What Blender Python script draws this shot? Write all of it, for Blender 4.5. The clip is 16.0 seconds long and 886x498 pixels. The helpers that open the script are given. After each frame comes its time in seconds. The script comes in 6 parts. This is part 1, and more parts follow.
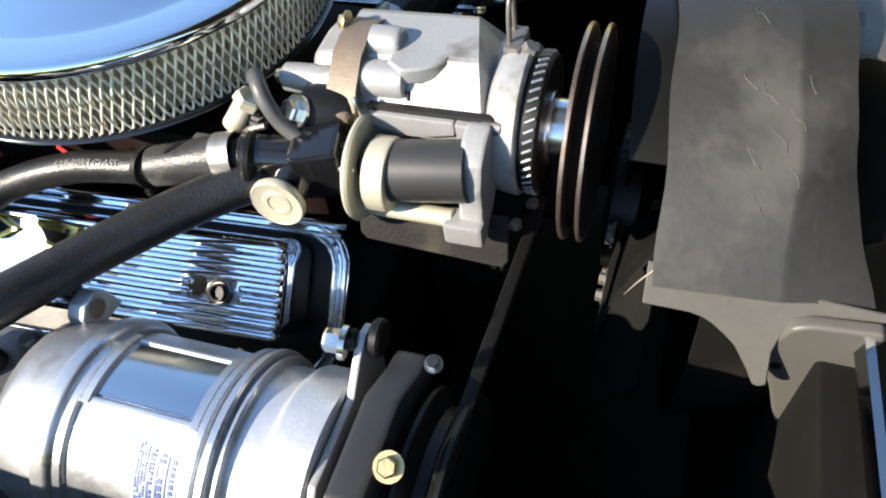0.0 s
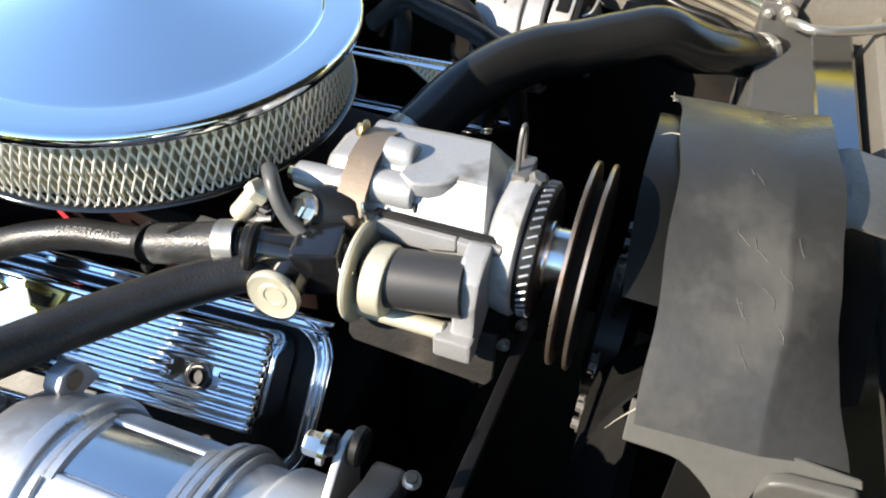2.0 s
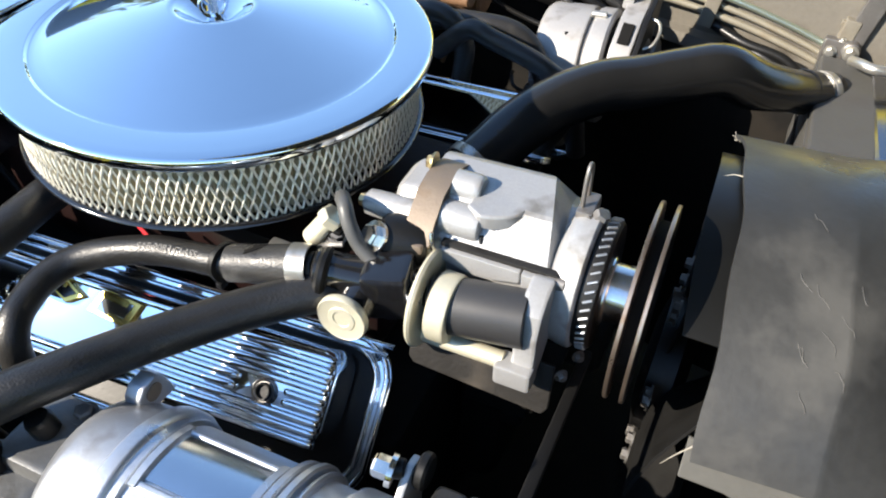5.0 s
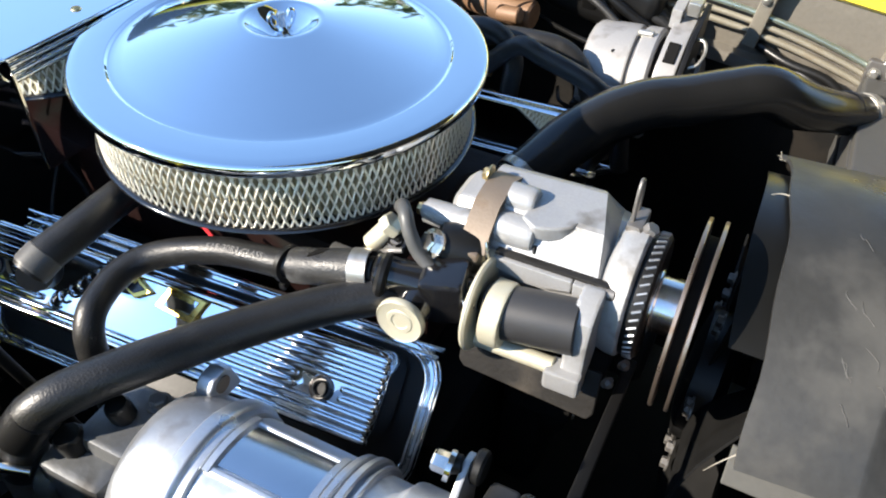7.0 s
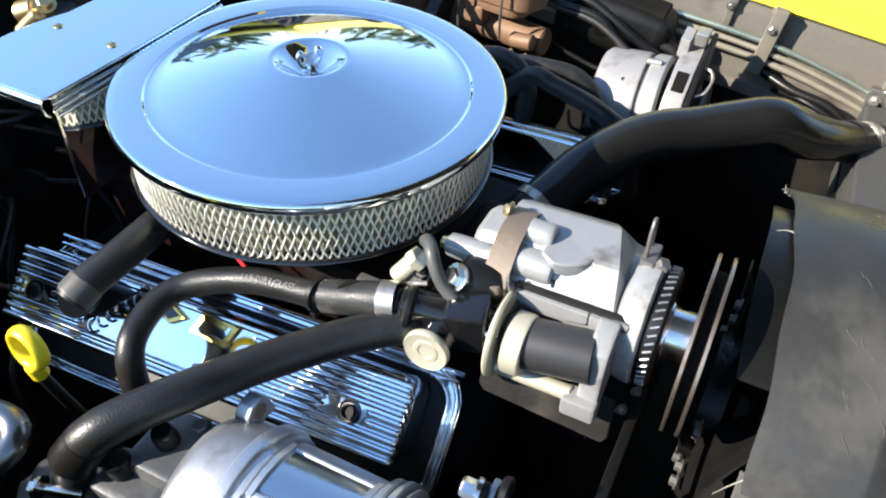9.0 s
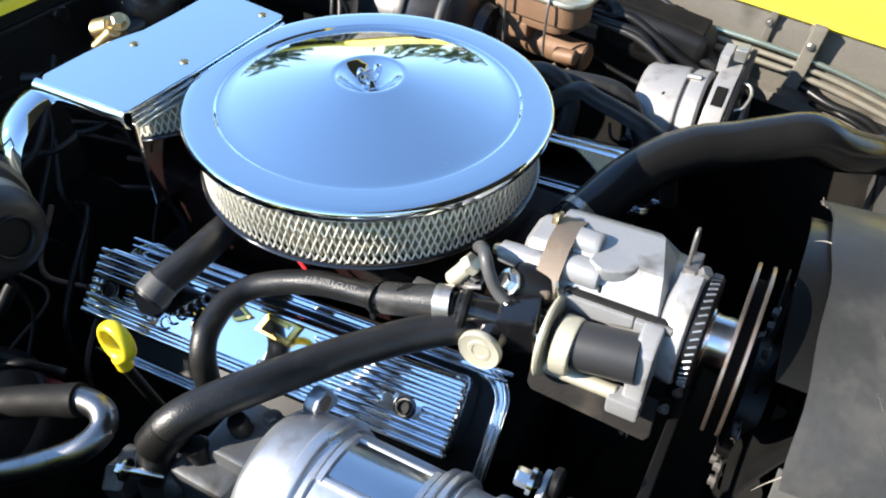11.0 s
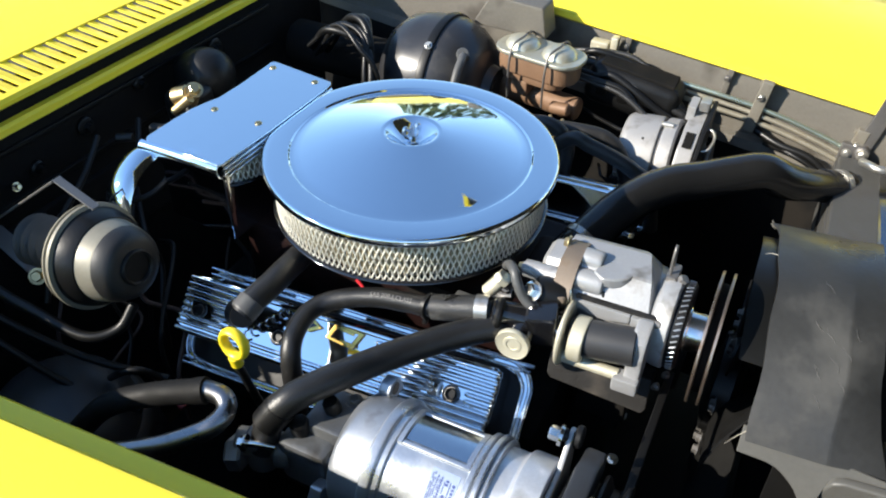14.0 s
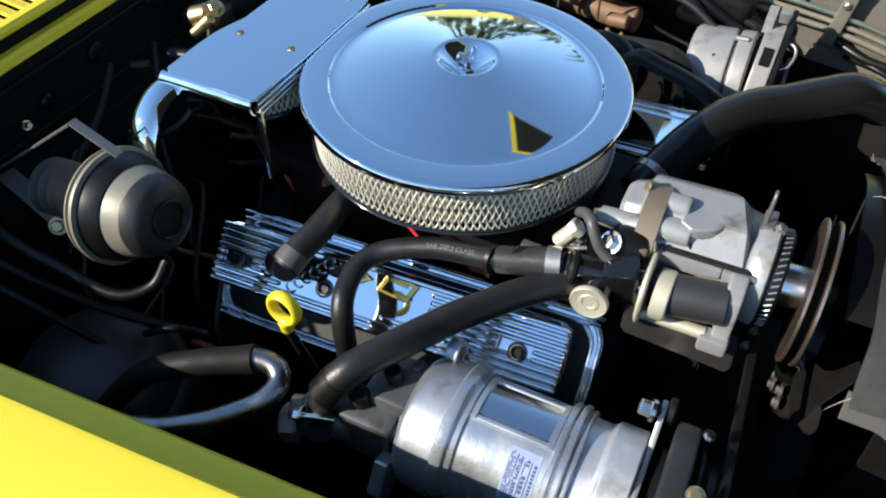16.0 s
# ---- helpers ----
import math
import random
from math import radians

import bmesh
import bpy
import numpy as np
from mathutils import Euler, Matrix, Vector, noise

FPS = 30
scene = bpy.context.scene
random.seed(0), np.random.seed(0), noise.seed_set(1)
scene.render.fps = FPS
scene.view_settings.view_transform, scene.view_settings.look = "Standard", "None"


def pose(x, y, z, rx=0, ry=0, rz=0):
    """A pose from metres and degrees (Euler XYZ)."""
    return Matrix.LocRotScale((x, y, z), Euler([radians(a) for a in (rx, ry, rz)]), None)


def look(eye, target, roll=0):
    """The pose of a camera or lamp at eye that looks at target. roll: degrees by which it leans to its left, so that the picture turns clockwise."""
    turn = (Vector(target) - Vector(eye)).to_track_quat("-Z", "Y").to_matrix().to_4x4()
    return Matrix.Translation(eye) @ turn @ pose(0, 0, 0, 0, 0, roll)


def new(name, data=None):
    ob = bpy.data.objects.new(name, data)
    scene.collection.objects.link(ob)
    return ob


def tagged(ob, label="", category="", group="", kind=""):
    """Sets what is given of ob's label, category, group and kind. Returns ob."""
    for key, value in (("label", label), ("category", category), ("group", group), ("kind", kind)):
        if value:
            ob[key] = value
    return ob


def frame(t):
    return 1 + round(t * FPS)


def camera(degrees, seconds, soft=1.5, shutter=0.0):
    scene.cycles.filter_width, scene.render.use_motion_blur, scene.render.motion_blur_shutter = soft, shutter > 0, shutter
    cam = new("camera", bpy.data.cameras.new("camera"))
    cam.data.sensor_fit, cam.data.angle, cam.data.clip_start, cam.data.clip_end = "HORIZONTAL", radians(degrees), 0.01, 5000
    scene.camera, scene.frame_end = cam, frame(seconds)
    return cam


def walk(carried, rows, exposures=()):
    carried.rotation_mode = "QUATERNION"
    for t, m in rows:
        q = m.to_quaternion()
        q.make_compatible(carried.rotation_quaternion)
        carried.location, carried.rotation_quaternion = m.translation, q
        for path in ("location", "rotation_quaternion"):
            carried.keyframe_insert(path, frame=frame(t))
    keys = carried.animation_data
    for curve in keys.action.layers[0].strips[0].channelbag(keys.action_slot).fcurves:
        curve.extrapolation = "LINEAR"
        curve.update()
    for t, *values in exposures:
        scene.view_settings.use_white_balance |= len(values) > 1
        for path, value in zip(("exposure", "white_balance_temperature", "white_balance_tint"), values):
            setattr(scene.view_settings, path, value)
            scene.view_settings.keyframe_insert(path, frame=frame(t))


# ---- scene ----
cam = camera(60.86, 16.0, 2.0)
ROWS = [
    (0, 0.4245, -0.4403, 1.1744, 38.26, 3.59, 16.86),
    (0.5, 0.4329, -0.4244, 1.1627, 41.51, -1, 18.21),
    (1, 0.4129, -0.4305, 1.1637, 43.8, -3.63, 19.07),
    (1.5, 0.4129, -0.4274, 1.1775, 44.84, -2.78, 18.75),
    (2, 0.4096, -0.4429, 1.1863, 45.72, -2.74, 20.59),
    (2.5, 0.4065, -0.4508, 1.192, 44.55, -2.97, 21.28),
    (3, 0.4015, -0.4479, 1.1975, 44.41, -1.96, 22.05),
    (3.5, 0.401, -0.4492, 1.2031, 43.42, -2.17, 22.98),
    (4.2, 0.393, -0.451, 1.1988, 45.16, -2.98, 23.61),
    (6.3, 0.3897, -0.4727, 1.2212, 47.31, -1.69, 25.94),
    (6.5, 0.3827, -0.4773, 1.2176, 47.28, -2.64, 26.34),
    (7, 0.3794, -0.4793, 1.2216, 46.95, -2.44, 26.67),
    (7.5, 0.3657, -0.4791, 1.2343, 46.48, -2.85, 27.25),
    (8, 0.3619, -0.4829, 1.2273, 47.5, -2.91, 27.35),
    (8.2, 0.3642, -0.4817, 1.2326, 47.5, -2.74, 26.82),
    (10.3, 0.3654, -0.5178, 1.2855, 45.82, -1.29, 27.54),
    (10.5, 0.3682, -0.5189, 1.2823, 46.45, -0.98, 28.38),
    (11, 0.3589, -0.5274, 1.2866, 47.26, -1.52, 28.83),
    (11.5, 0.3677, -0.5597, 1.2992, 46.92, -1.6, 30.26),
    (12, 0.3694, -0.5829, 1.3207, 46.82, -1.72, 30.69),
    (12.5, 0.3757, -0.5971, 1.3348, 48.64, -1.49, 28.7),
    (13, 0.3734, -0.6215, 1.3643, 48.78, -1.14, 26.77),
    (13.5, 0.3595, -0.6527, 1.394, 49.28, -0.8, 26.59),
    (14, 0.3697, -0.681, 1.3911, 50, -1.52, 26.66),
    (14.5, 0.3652, -0.6869, 1.4101, 48.24, -1.59, 24.81),
    (15, 0.3361, -0.7081, 1.4162, 46.56, -1.08, 25.62),
    (15.5, 0.3058, -0.6752, 1.3969, 45.69, -0.27, 24.68),
    (16, 0.2773, -0.621, 1.3708, 42.29, -0.63, 26.56),
]
walk(cam, [(t, pose(*p)) for t, *p in ROWS], [(0, 1.31, 7000, 10), (4, 1.34, 6850, 10), (8, 1.28, 6650, 10), (11, 1.29, 6500, 10), (12.3, 1.22, 6500, 9), (13, 1.06, 6500, 8), (14.5, 0.9, 6500, 8), (15, 0.8, 6500, 8), (16, 0.65, 6500, 8)])

# ---- world, sun, exposure ----
SUN_AZ, SUN_EL = radians(-138), radians(29)
world = bpy.data.worlds.new("sky")
scene.world = world
world.use_nodes = True
wn = world.node_tree.nodes
sky = wn.new("ShaderNodeTexSky")
sky.sky_type, sky.sun_disc = "NISHITA", False
sky.sun_elevation, sky.sun_rotation = SUN_EL, math.pi / 2 - SUN_AZ
sky.air_density, sky.dust_density, sky.ozone_density = 1.1, 0.0, 3.5
world.node_tree.links.new(sky.outputs[0], wn["Background"].inputs[0])
wn["Background"].inputs[1].default_value = 0.15
sun = new("sun", bpy.data.lights.new("sun", "SUN"))
sun.data.energy, sun.data.angle, sun.data.color = 5.0, radians(0.53), (1.0, 0.92, 0.81)
to_sun = Vector((math.cos(SUN_AZ) * math.cos(SUN_EL), math.sin(SUN_AZ) * math.cos(SUN_EL), math.sin(SUN_EL)))
sun.matrix_world = look(to_sun * 20, (0, 0, 0))


# ---- materials ----
def material(name, base, rough=0.5, metal=0.0, var=0.15, scale=60.0, bump=0.0, stain=None, stain_at=0.62, coat=0.0, rvar=0.12, grain=None):
    """A surface with fine grain, broad patches of wear or dirt, and fine relief."""
    m = bpy.data.materials.new(name)
    m.use_nodes = True
    nt = m.node_tree
    b, link = nt.nodes["Principled BSDF"], nt.links.new
    b.inputs["Metallic"].default_value = metal
    b.inputs["Coat Weight"].default_value = coat
    b.inputs["Coat Roughness"].default_value = 0.05
    co = nt.nodes.new("ShaderNodeTexCoord")
    mp = nt.nodes.new("ShaderNodeMapping")
    mp.inputs["Scale"].default_value = grain or (1, 1, 1)
    link(co.outputs["Object"], mp.inputs[0])
    fine, broad = nt.nodes.new("ShaderNodeTexNoise"), nt.nodes.new("ShaderNodeTexNoise")
    for n, s, d in ((fine, scale * 8, 3), (broad, scale * 0.5, 5)):
        n.inputs["Scale"].default_value, n.inputs["Detail"].default_value = s, d
        link(mp.outputs[0], n.inputs["Vector"])
    mix = nt.nodes.new("ShaderNodeMix")
    mix.data_type = "RGBA"
    mix.inputs[6].default_value = (*[c * (1 - var) for c in base], 1)
    mix.inputs[7].default_value = (*[min(1, c * (1 + var)) for c in base], 1)
    add = nt.nodes.new("ShaderNodeMath")
    add.operation = "MULTIPLY_ADD"
    add.inputs[1].default_value = 0.5
    link(fine.outputs[0], add.inputs[0])
    half = nt.nodes.new("ShaderNodeMath")
    half.operation = "MULTIPLY"
    half.inputs[1].default_value = 0.5
    link(broad.outputs[0], half.inputs[0])
    link(half.outputs[0], add.inputs[2])
    link(add.outputs[0], mix.inputs[0])
    colour = mix.outputs[2]
    if stain:
        ramp = nt.nodes.new("ShaderNodeMapRange")
        ramp.inputs[1].default_value, ramp.inputs[2].default_value = stain_at, stain_at + 0.12
        link(broad.outputs[0], ramp.inputs[0])
        over = nt.nodes.new("ShaderNodeMix")
        over.data_type = "RGBA"
        over.inputs[7].default_value = (*stain, 1)
        link(ramp.outputs[0], over.inputs[0])
        link(colour, over.inputs[6])
        colour = over.outputs[2]
    link(colour, b.inputs["Base Color"])
    rr = nt.nodes.new("ShaderNodeMapRange")
    rr.inputs[1].default_value, rr.inputs[2].default_value = 0.3, 0.7
    rr.inputs[3].default_value, rr.inputs[4].default_value = max(0.02, rough - rvar * rough), min(1, rough + rvar)
    link(broad.outputs[0], rr.inputs[0])
    link(rr.outputs[0], b.inputs["Roughness"])
    if bump:
        bp = nt.nodes.new("ShaderNodeBump")
        bp.inputs["Strength"].default_value, bp.inputs["Distance"].default_value = bump, 0.001
        link(fine.outputs[0], bp.inputs["Height"])
        link(bp.outputs[0], b.inputs["Normal"])
    return m


CHROME = material("chrome", (0.81, 0.87, 0.92), 0.03, 1.0, 0.02, 8, rvar=0.03)
CHROME_WORN = material("worn_chrome", (0.75, 0.74, 0.70), 0.12, 1.0, 0.08, 60, 0.05, rvar=0.15)
ALU = material("cast_aluminium", (0.42, 0.42, 0.42), 0.42, 0.45, 0.10, 70, 0.18, (0.42, 0.40, 0.37), 0.66)
ALU_SILVER = material("silver_painted_casting", (0.345, 0.345, 0.345), 0.36, 0.35, 0.2, 60, 0.22, (0.19, 0.18, 0.165), 0.585)
ALU_POLISH = material("machined_aluminium", (0.75, 0.75, 0.74), 0.2, 1.0, 0.06, 80, 0.04)
COMP = material("bare_compressor_aluminium", (0.54, 0.57, 0.61), 0.27, 0.82, 0.2, 40, 0.14, (0.42, 0.44, 0.47), 0.57, rvar=0.22)
COMP_FLAT = material("polished_compressor_flat", (0.60, 0.62, 0.65), 0.13, 1.0, 0.06, 40, 0.02, rvar=0.1)
PIPE_METAL = material("dull_pipe_aluminium", (0.27, 0.27, 0.275), 0.25, 1.0, 0.2, 60, 0.06, (0.16, 0.145, 0.13), 0.58)
CLAMP_METAL = material("dull_clamp_steel", (0.50, 0.48, 0.44), 0.30, 0.9, 0.12, 60, 0.06, (0.28, 0.24, 0.20), 0.6)
RIM = material("rubbed_pulley_rim", (0.40, 0.32, 0.26), 0.28, 0.9, 0.15, 60, 0.05, (0.30, 0.19, 0.12), 0.6)
FLAP = material("smooth_dark_rubber_sheet", (0.005, 0.005, 0.0046), 0.28, 0, 0.25, 14, 0.05, (0.009, 0.0085, 0.007), 0.56)
SUPPORT = material("grey_support_plastic", (0.062, 0.061, 0.057), 0.5, 0, 0.2, 25, 0.15, (0.06, 0.056, 0.05), 0.6)
FLANGE_PLASTIC = material("lighter_moulded_plastic", (0.088, 0.086, 0.078), 0.5, 0, 0.22, 24, 0.18, (0.052, 0.050, 0.046), 0.58)
WIRE_BROWN = material("grimy_brown_wire", (0.055, 0.034, 0.028), 0.5, 0, 0.25, 60)
ALTERNATOR = material("dull_cast_alternator", (0.33, 0.325, 0.32), 0.42, 0.3, 0.16, 60, 0.25, (0.22, 0.21, 0.20), 0.58)
FIBRE_GREY = material("dusty_grey_fibre", (0.09, 0.087, 0.08), 0.6, 0, 0.4, 80)
FIBRE = material("torn_fibre", (0.26, 0.24, 0.20), 0.6, 0, 0.15, 80)
STEEL = material("zinc_steel", (0.55, 0.53, 0.48), 0.35, 0.9, 0.15, 90, 0.1, (0.35, 0.24, 0.15), 0.68)
STEEL_DARK = material("dark_steel", (0.20, 0.19, 0.18), 0.45, 0.7, 0.2, 60, 0.1, (0.22, 0.13, 0.08), 0.62)
RUST = material("rusty_pulley_steel", (0.075, 0.052, 0.042), 0.40, 0.6, 0.3, 50, 0.15, (0.12, 0.065, 0.042), 0.55)
RUST_TAN = material("tan_corroded_strap", (0.19, 0.15, 0.115), 0.5, 0.4, 0.15, 60, 0.2, (0.16, 0.11, 0.07), 0.6)
CREAM = material("cream_plated_steel", (0.62, 0.58, 0.44), 0.38, 0.45, 0.1, 60, 0.1, (0.45, 0.37, 0.25), 0.66)
BRASS = material("brass_fitting", (0.62, 0.47, 0.24), 0.3, 1.0, 0.12, 60, 0.1)
RUBBER = material("black_hose_rubber", (0.018, 0.0177, 0.0175), 0.42, 0, 0.35, 70, 0.25, (0.034, 0.033, 0.031), 0.60)
def weave(mat, scale, strength):
    """Add a fine fabric weave to a rubber hose's relief."""
    nt = mat.node_tree
    co, vo, bp = nt.nodes.new("ShaderNodeTexCoord"), nt.nodes.new("ShaderNodeTexVoronoi"), nt.nodes.new("ShaderNodeBump")
    vo.inputs["Scale"].default_value = scale
    bp.inputs["Strength"].default_value, bp.inputs["Distance"].default_value = strength, 0.001
    nt.links.new(co.outputs["Object"], vo.inputs["Vector"])
    nt.links.new(vo.outputs["Distance"], bp.inputs["Height"])
    b = nt.nodes["Principled BSDF"]
    if b.inputs["Normal"].links:
        nt.links.new(b.inputs["Normal"].links[0].from_socket, bp.inputs["Normal"])
    nt.links.new(bp.outputs[0], b.inputs["Normal"])


SLEEVE = material("cracked_dusty_sleeve_rubber", (0.030, 0.0295, 0.0285), 0.34, 0, 0.5, 70, 0.35, (0.085, 0.083, 0.078), 0.52, rvar=0.3)
RUBBER_DUSTY = material("dusty_grey_rubber", (0.075, 0.075, 0.073), 0.45, 0, 0.2, 60, 0.1, (0.11, 0.108, 0.10), 0.6)
BRAID = material("braided_hose_rubber", (0.013, 0.0128, 0.0126), 0.37, 0, 0.4, 60, 0.15, (0.026, 0.0255, 0.024), 0.58)
weave(BRAID, 620, 0.16)
COMP_CAST = material("lighter_cast_aluminium", (0.60, 0.615, 0.64), 0.32, 0.62, 0.18, 45, 0.18, (0.34, 0.35, 0.36), 0.57, rvar=0.25)
RUBBER_HOSE = material("moulded_hose_rubber", (0.013, 0.013, 0.013), 0.18, 0, 0.3, 12, 0.06, (0.022, 0.022, 0.022), 0.6)
RUBBER_BELT = material("belt_rubber", (0.007, 0.0068, 0.0065), 0.6, 0, 0.3, 80, 0.2)
BLACK = material("satin_black_paint", (0.006, 0.006, 0.006), 0.38, 0, 0.3, 30, 0.1, (0.014, 0.013, 0.012), 0.66)
BLACK_GLOSS = material("gloss_black_enamel", (0.008, 0.008, 0.009), 0.1, 0, 0.2, 20, 0, coat=0.6)
TRAY = material("dark_brown_oily_steel", (0.014, 0.0128, 0.0115), 0.45, 0.1, 0.4, 40, 0.3, (0.045, 0.038, 0.03), 0.58)
BARE_STEEL = material("dull_bare_steel", (0.20, 0.195, 0.185), 0.42, 0.75, 0.3, 30, 0.2, (0.13, 0.085, 0.06), 0.6)
DARK_POLISH = material("dark_polished_metal", (0.22, 0.23, 0.25), 0.10, 1.0, 0.1, 20, 0.0)
CARTRIDGE = material("grey_black_plastic", (0.028, 0.028, 0.029), 0.42, 0, 0.15, 40, 0.05)
# Near-zero base: the deep shade of the bay is put into the colour.
BLACK_MATT = material("shade_black", (0.0062, 0.0059, 0.0055), 0.8, 0, 0.4, 20, 0.3, (0.014, 0.012, 0.010), 0.57)
ENGINE_RED = material("dull_engine_red", (0.011, 0.004, 0.0035), 0.55, 0, 0.2, 30, 0.2, (0.009, 0.008, 0.007), 0.55)
SHROUD = material("grey_black_moulded_plastic", (0.029, 0.0295, 0.029), 0.38, 0, 0.45, 22, 0.22, (0.058, 0.057, 0.053), 0.57, rvar=0.4)
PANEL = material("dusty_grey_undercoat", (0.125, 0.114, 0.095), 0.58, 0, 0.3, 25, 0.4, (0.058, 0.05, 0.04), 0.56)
YELLOW = material("bright_yellow_paint", (0.86, 0.69, 0.045), 0.30, 0, 0.02, 6, 0, coat=0.18, rvar=0.05)
# Cut specular, so that sunlit parts stay as dark as shade.
for darkened, level in ((BLACK_MATT, 0.16), (RUBBER_BELT, 0.2), (BLACK, 0.32), (ENGINE_RED, 0.2)):
    darkened.node_tree.nodes["Principled BSDF"].inputs["Specular IOR Level"].default_value = level
YELLOW.node_tree.nodes["Principled BSDF"].inputs["Specular IOR Level"].default_value = 0.3
YELLOW_TAG = material("yellow_plastic", (0.80, 0.62, 0.02), 0.35, 0, 0.08, 60, 0.05)
FILTER = material("cream_filter_paper", (0.40, 0.35, 0.23), 0.85, 0, 0.1, 80, 0.2, (0.36, 0.30, 0.19), 0.66)
WIRE_MESH = material("plated_mesh_wire", (0.86, 0.82, 0.70), 0.35, 0.4, 0.12, 90, 0.0)
BROWN = material("corroded_brown_iron", (0.20, 0.115, 0.065), 0.6, 0.15, 0.3, 40, 0.3, (0.30, 0.19, 0.115), 0.6)
ZINC_LID = material("yellowed_zinc_lid", (0.55, 0.53, 0.42), 0.35, 0.7, 0.12, 40, 0.1, (0.42, 0.36, 0.24), 0.62)
CAN = material("dusty_cream_can_paint", (0.23, 0.212, 0.165), 0.42, 0.2, 0.2, 30, 0.1, (0.16, 0.15, 0.12), 0.62)
# Canister's shaded front as a dark colour, with dusty patches.
CAN_DARK = material("dusty_shaded_can_paint", (0.018, 0.017, 0.016), 0.45, 0.0, 0.15, 30, 0.1, (0.04, 0.038, 0.035), 0.62)
LABEL_BLUE = material("printed_blue_grey_label", (0.30, 0.37, 0.52), 0.45, 0.1, 0.05, 60)
LABEL_INK = material("dark_blue_label_print", (0.05, 0.08, 0.25), 0.5, 0, 0.1, 60)
INK_GREY = material("faded_hose_print", (0.17, 0.165, 0.155), 0.6, 0, 0.5, 120)
DULL_RED = material("dirty_red_wire", (0.16, 0.012, 0.014), 0.5, 0, 0.2, 60)
OXIDE_DARK = material("grimy_port_casting", (0.13, 0.135, 0.14), 0.45, 0.6, 0.25, 40, 0.2, (0.06, 0.058, 0.055), 0.55)
# Darker copy of the compressor metal: the rear head's shade as base colour.
ALU_DIM = material("dimmed_aluminium", (0.40, 0.42, 0.45), 0.40, 0.8, 0.14, 40, 0.12, (0.19, 0.18, 0.17), 0.58, rvar=0.2)
RED = material("red_wire_sleeve", (0.55, 0.02, 0.03), 0.35, 0, 0.1, 60)
GOLD = material("gold_emblem", (0.75, 0.52, 0.15), 0.15, 1.0, 0.08, 40)
BOOSTER = material("dusty_gloss_black_steel", (0.022, 0.022, 0.024), 0.26, 0, 0.3, 30, 0.05, (0.05, 0.047, 0.042), 0.62, rvar=0.2)
DUSTY_TUBE = material("dust_coated_tube", (0.30, 0.275, 0.215), 0.42, 0.35, 0.25, 50, 0.15, (0.24, 0.20, 0.14), 0.6)
DUSTY_CLIP = material("dust_coated_bracket", (0.20, 0.183, 0.148), 0.55, 0.2, 0.25, 60, 0.2, (0.16, 0.135, 0.10), 0.6)
GREEN_LINE = material("greenish_plated_tube", (0.45, 0.52, 0.44), 0.3, 0.8, 0.1, 40, 0.05)
ASPHALT = material("asphalt", (0.055, 0.054, 0.052), 0.85, 0, 0.3, 6, 0.5, (0.08, 0.078, 0.075), 0.6)
LEAVES = material("dark_foliage", (0.05, 0.075, 0.022), 0.7, 0, 0.4, 1.5, 0.3)
GLASS = material("dark_windscreen_glass", (0.02, 0.025, 0.03), 0.04, 0, 0.1, 5)


# ---- building helpers ----
def finish(name, bm, mat, smooth=38):
    """A mesh of bm; with smooth, corners soften by the size of their faces, so flats stay flat."""
    bmesh.ops.recalc_face_normals(bm, faces=bm.faces)
    me = bpy.data.meshes.new(name)
    corners = []
    if smooth:
        bm.normal_update()
        bm.faces.index_update()
        size, limit = [f.calc_area() for f in bm.faces], math.cos(radians(smooth))
        for f in bm.faces:
            for corner in f.loops:
                n = Vector()
                for g in corner.vert.link_faces:
                    if g.normal.dot(f.normal) > limit:
                        n += g.normal * size[g.index]
                corners.append(n.normalized() if n.length > 1e-12 else f.normal.copy())
    bm.to_mesh(me)
    bm.free()
    me.materials.append(mat)
    if smooth:
        me.shade_smooth()
        me.normals_split_custom_set(corners)
    return me


def thing(name, at, label, category, group="", kind=""):
    ob = new(name)
    ob.empty_display_size = 0.02
    ob.matrix_basis = Matrix.Translation(at)
    return tagged(ob, label, category, group, kind)


def base_of(ob):
    return ob.matrix_basis if ob.parent is None else base_of(ob.parent) @ ob.matrix_parent_inverse @ ob.matrix_basis


def part(name, bm, mat, parent, label="", smooth=38):
    """One mesh, given in world places, as a part of a thing or of a part."""
    ob = new(name, finish(name, bm, mat, smooth))
    ob.parent = parent
    ob.matrix_parent_inverse = base_of(parent).inverted()
    return tagged(ob, label)


def twin(ob, m):
    """Another part on the same mesh, moved by m."""
    o = ob.copy()
    scene.collection.objects.link(o)
    o.matrix_basis = m @ ob.matrix_basis
    return o


def solo(name, bm, mat, label, category, kind="", group="", smooth=38):
    return tagged(new(name, finish(name, bm, mat, smooth)), label, category, group, kind)


def frame_of(origin, axis, up=(0, 0, 1)):
    """A pose whose z runs along axis."""
    z = Vector(axis).normalized()
    x = Vector(up) - z * Vector(up).dot(z)
    if x.length < 1e-4:
        x = Vector((1, 0, 0)) - z * z.x
    x.normalize()
    y = z.cross(x)
    m = Matrix((x, y, z)).transposed().to_4x4()
    m.translation = origin
    return m


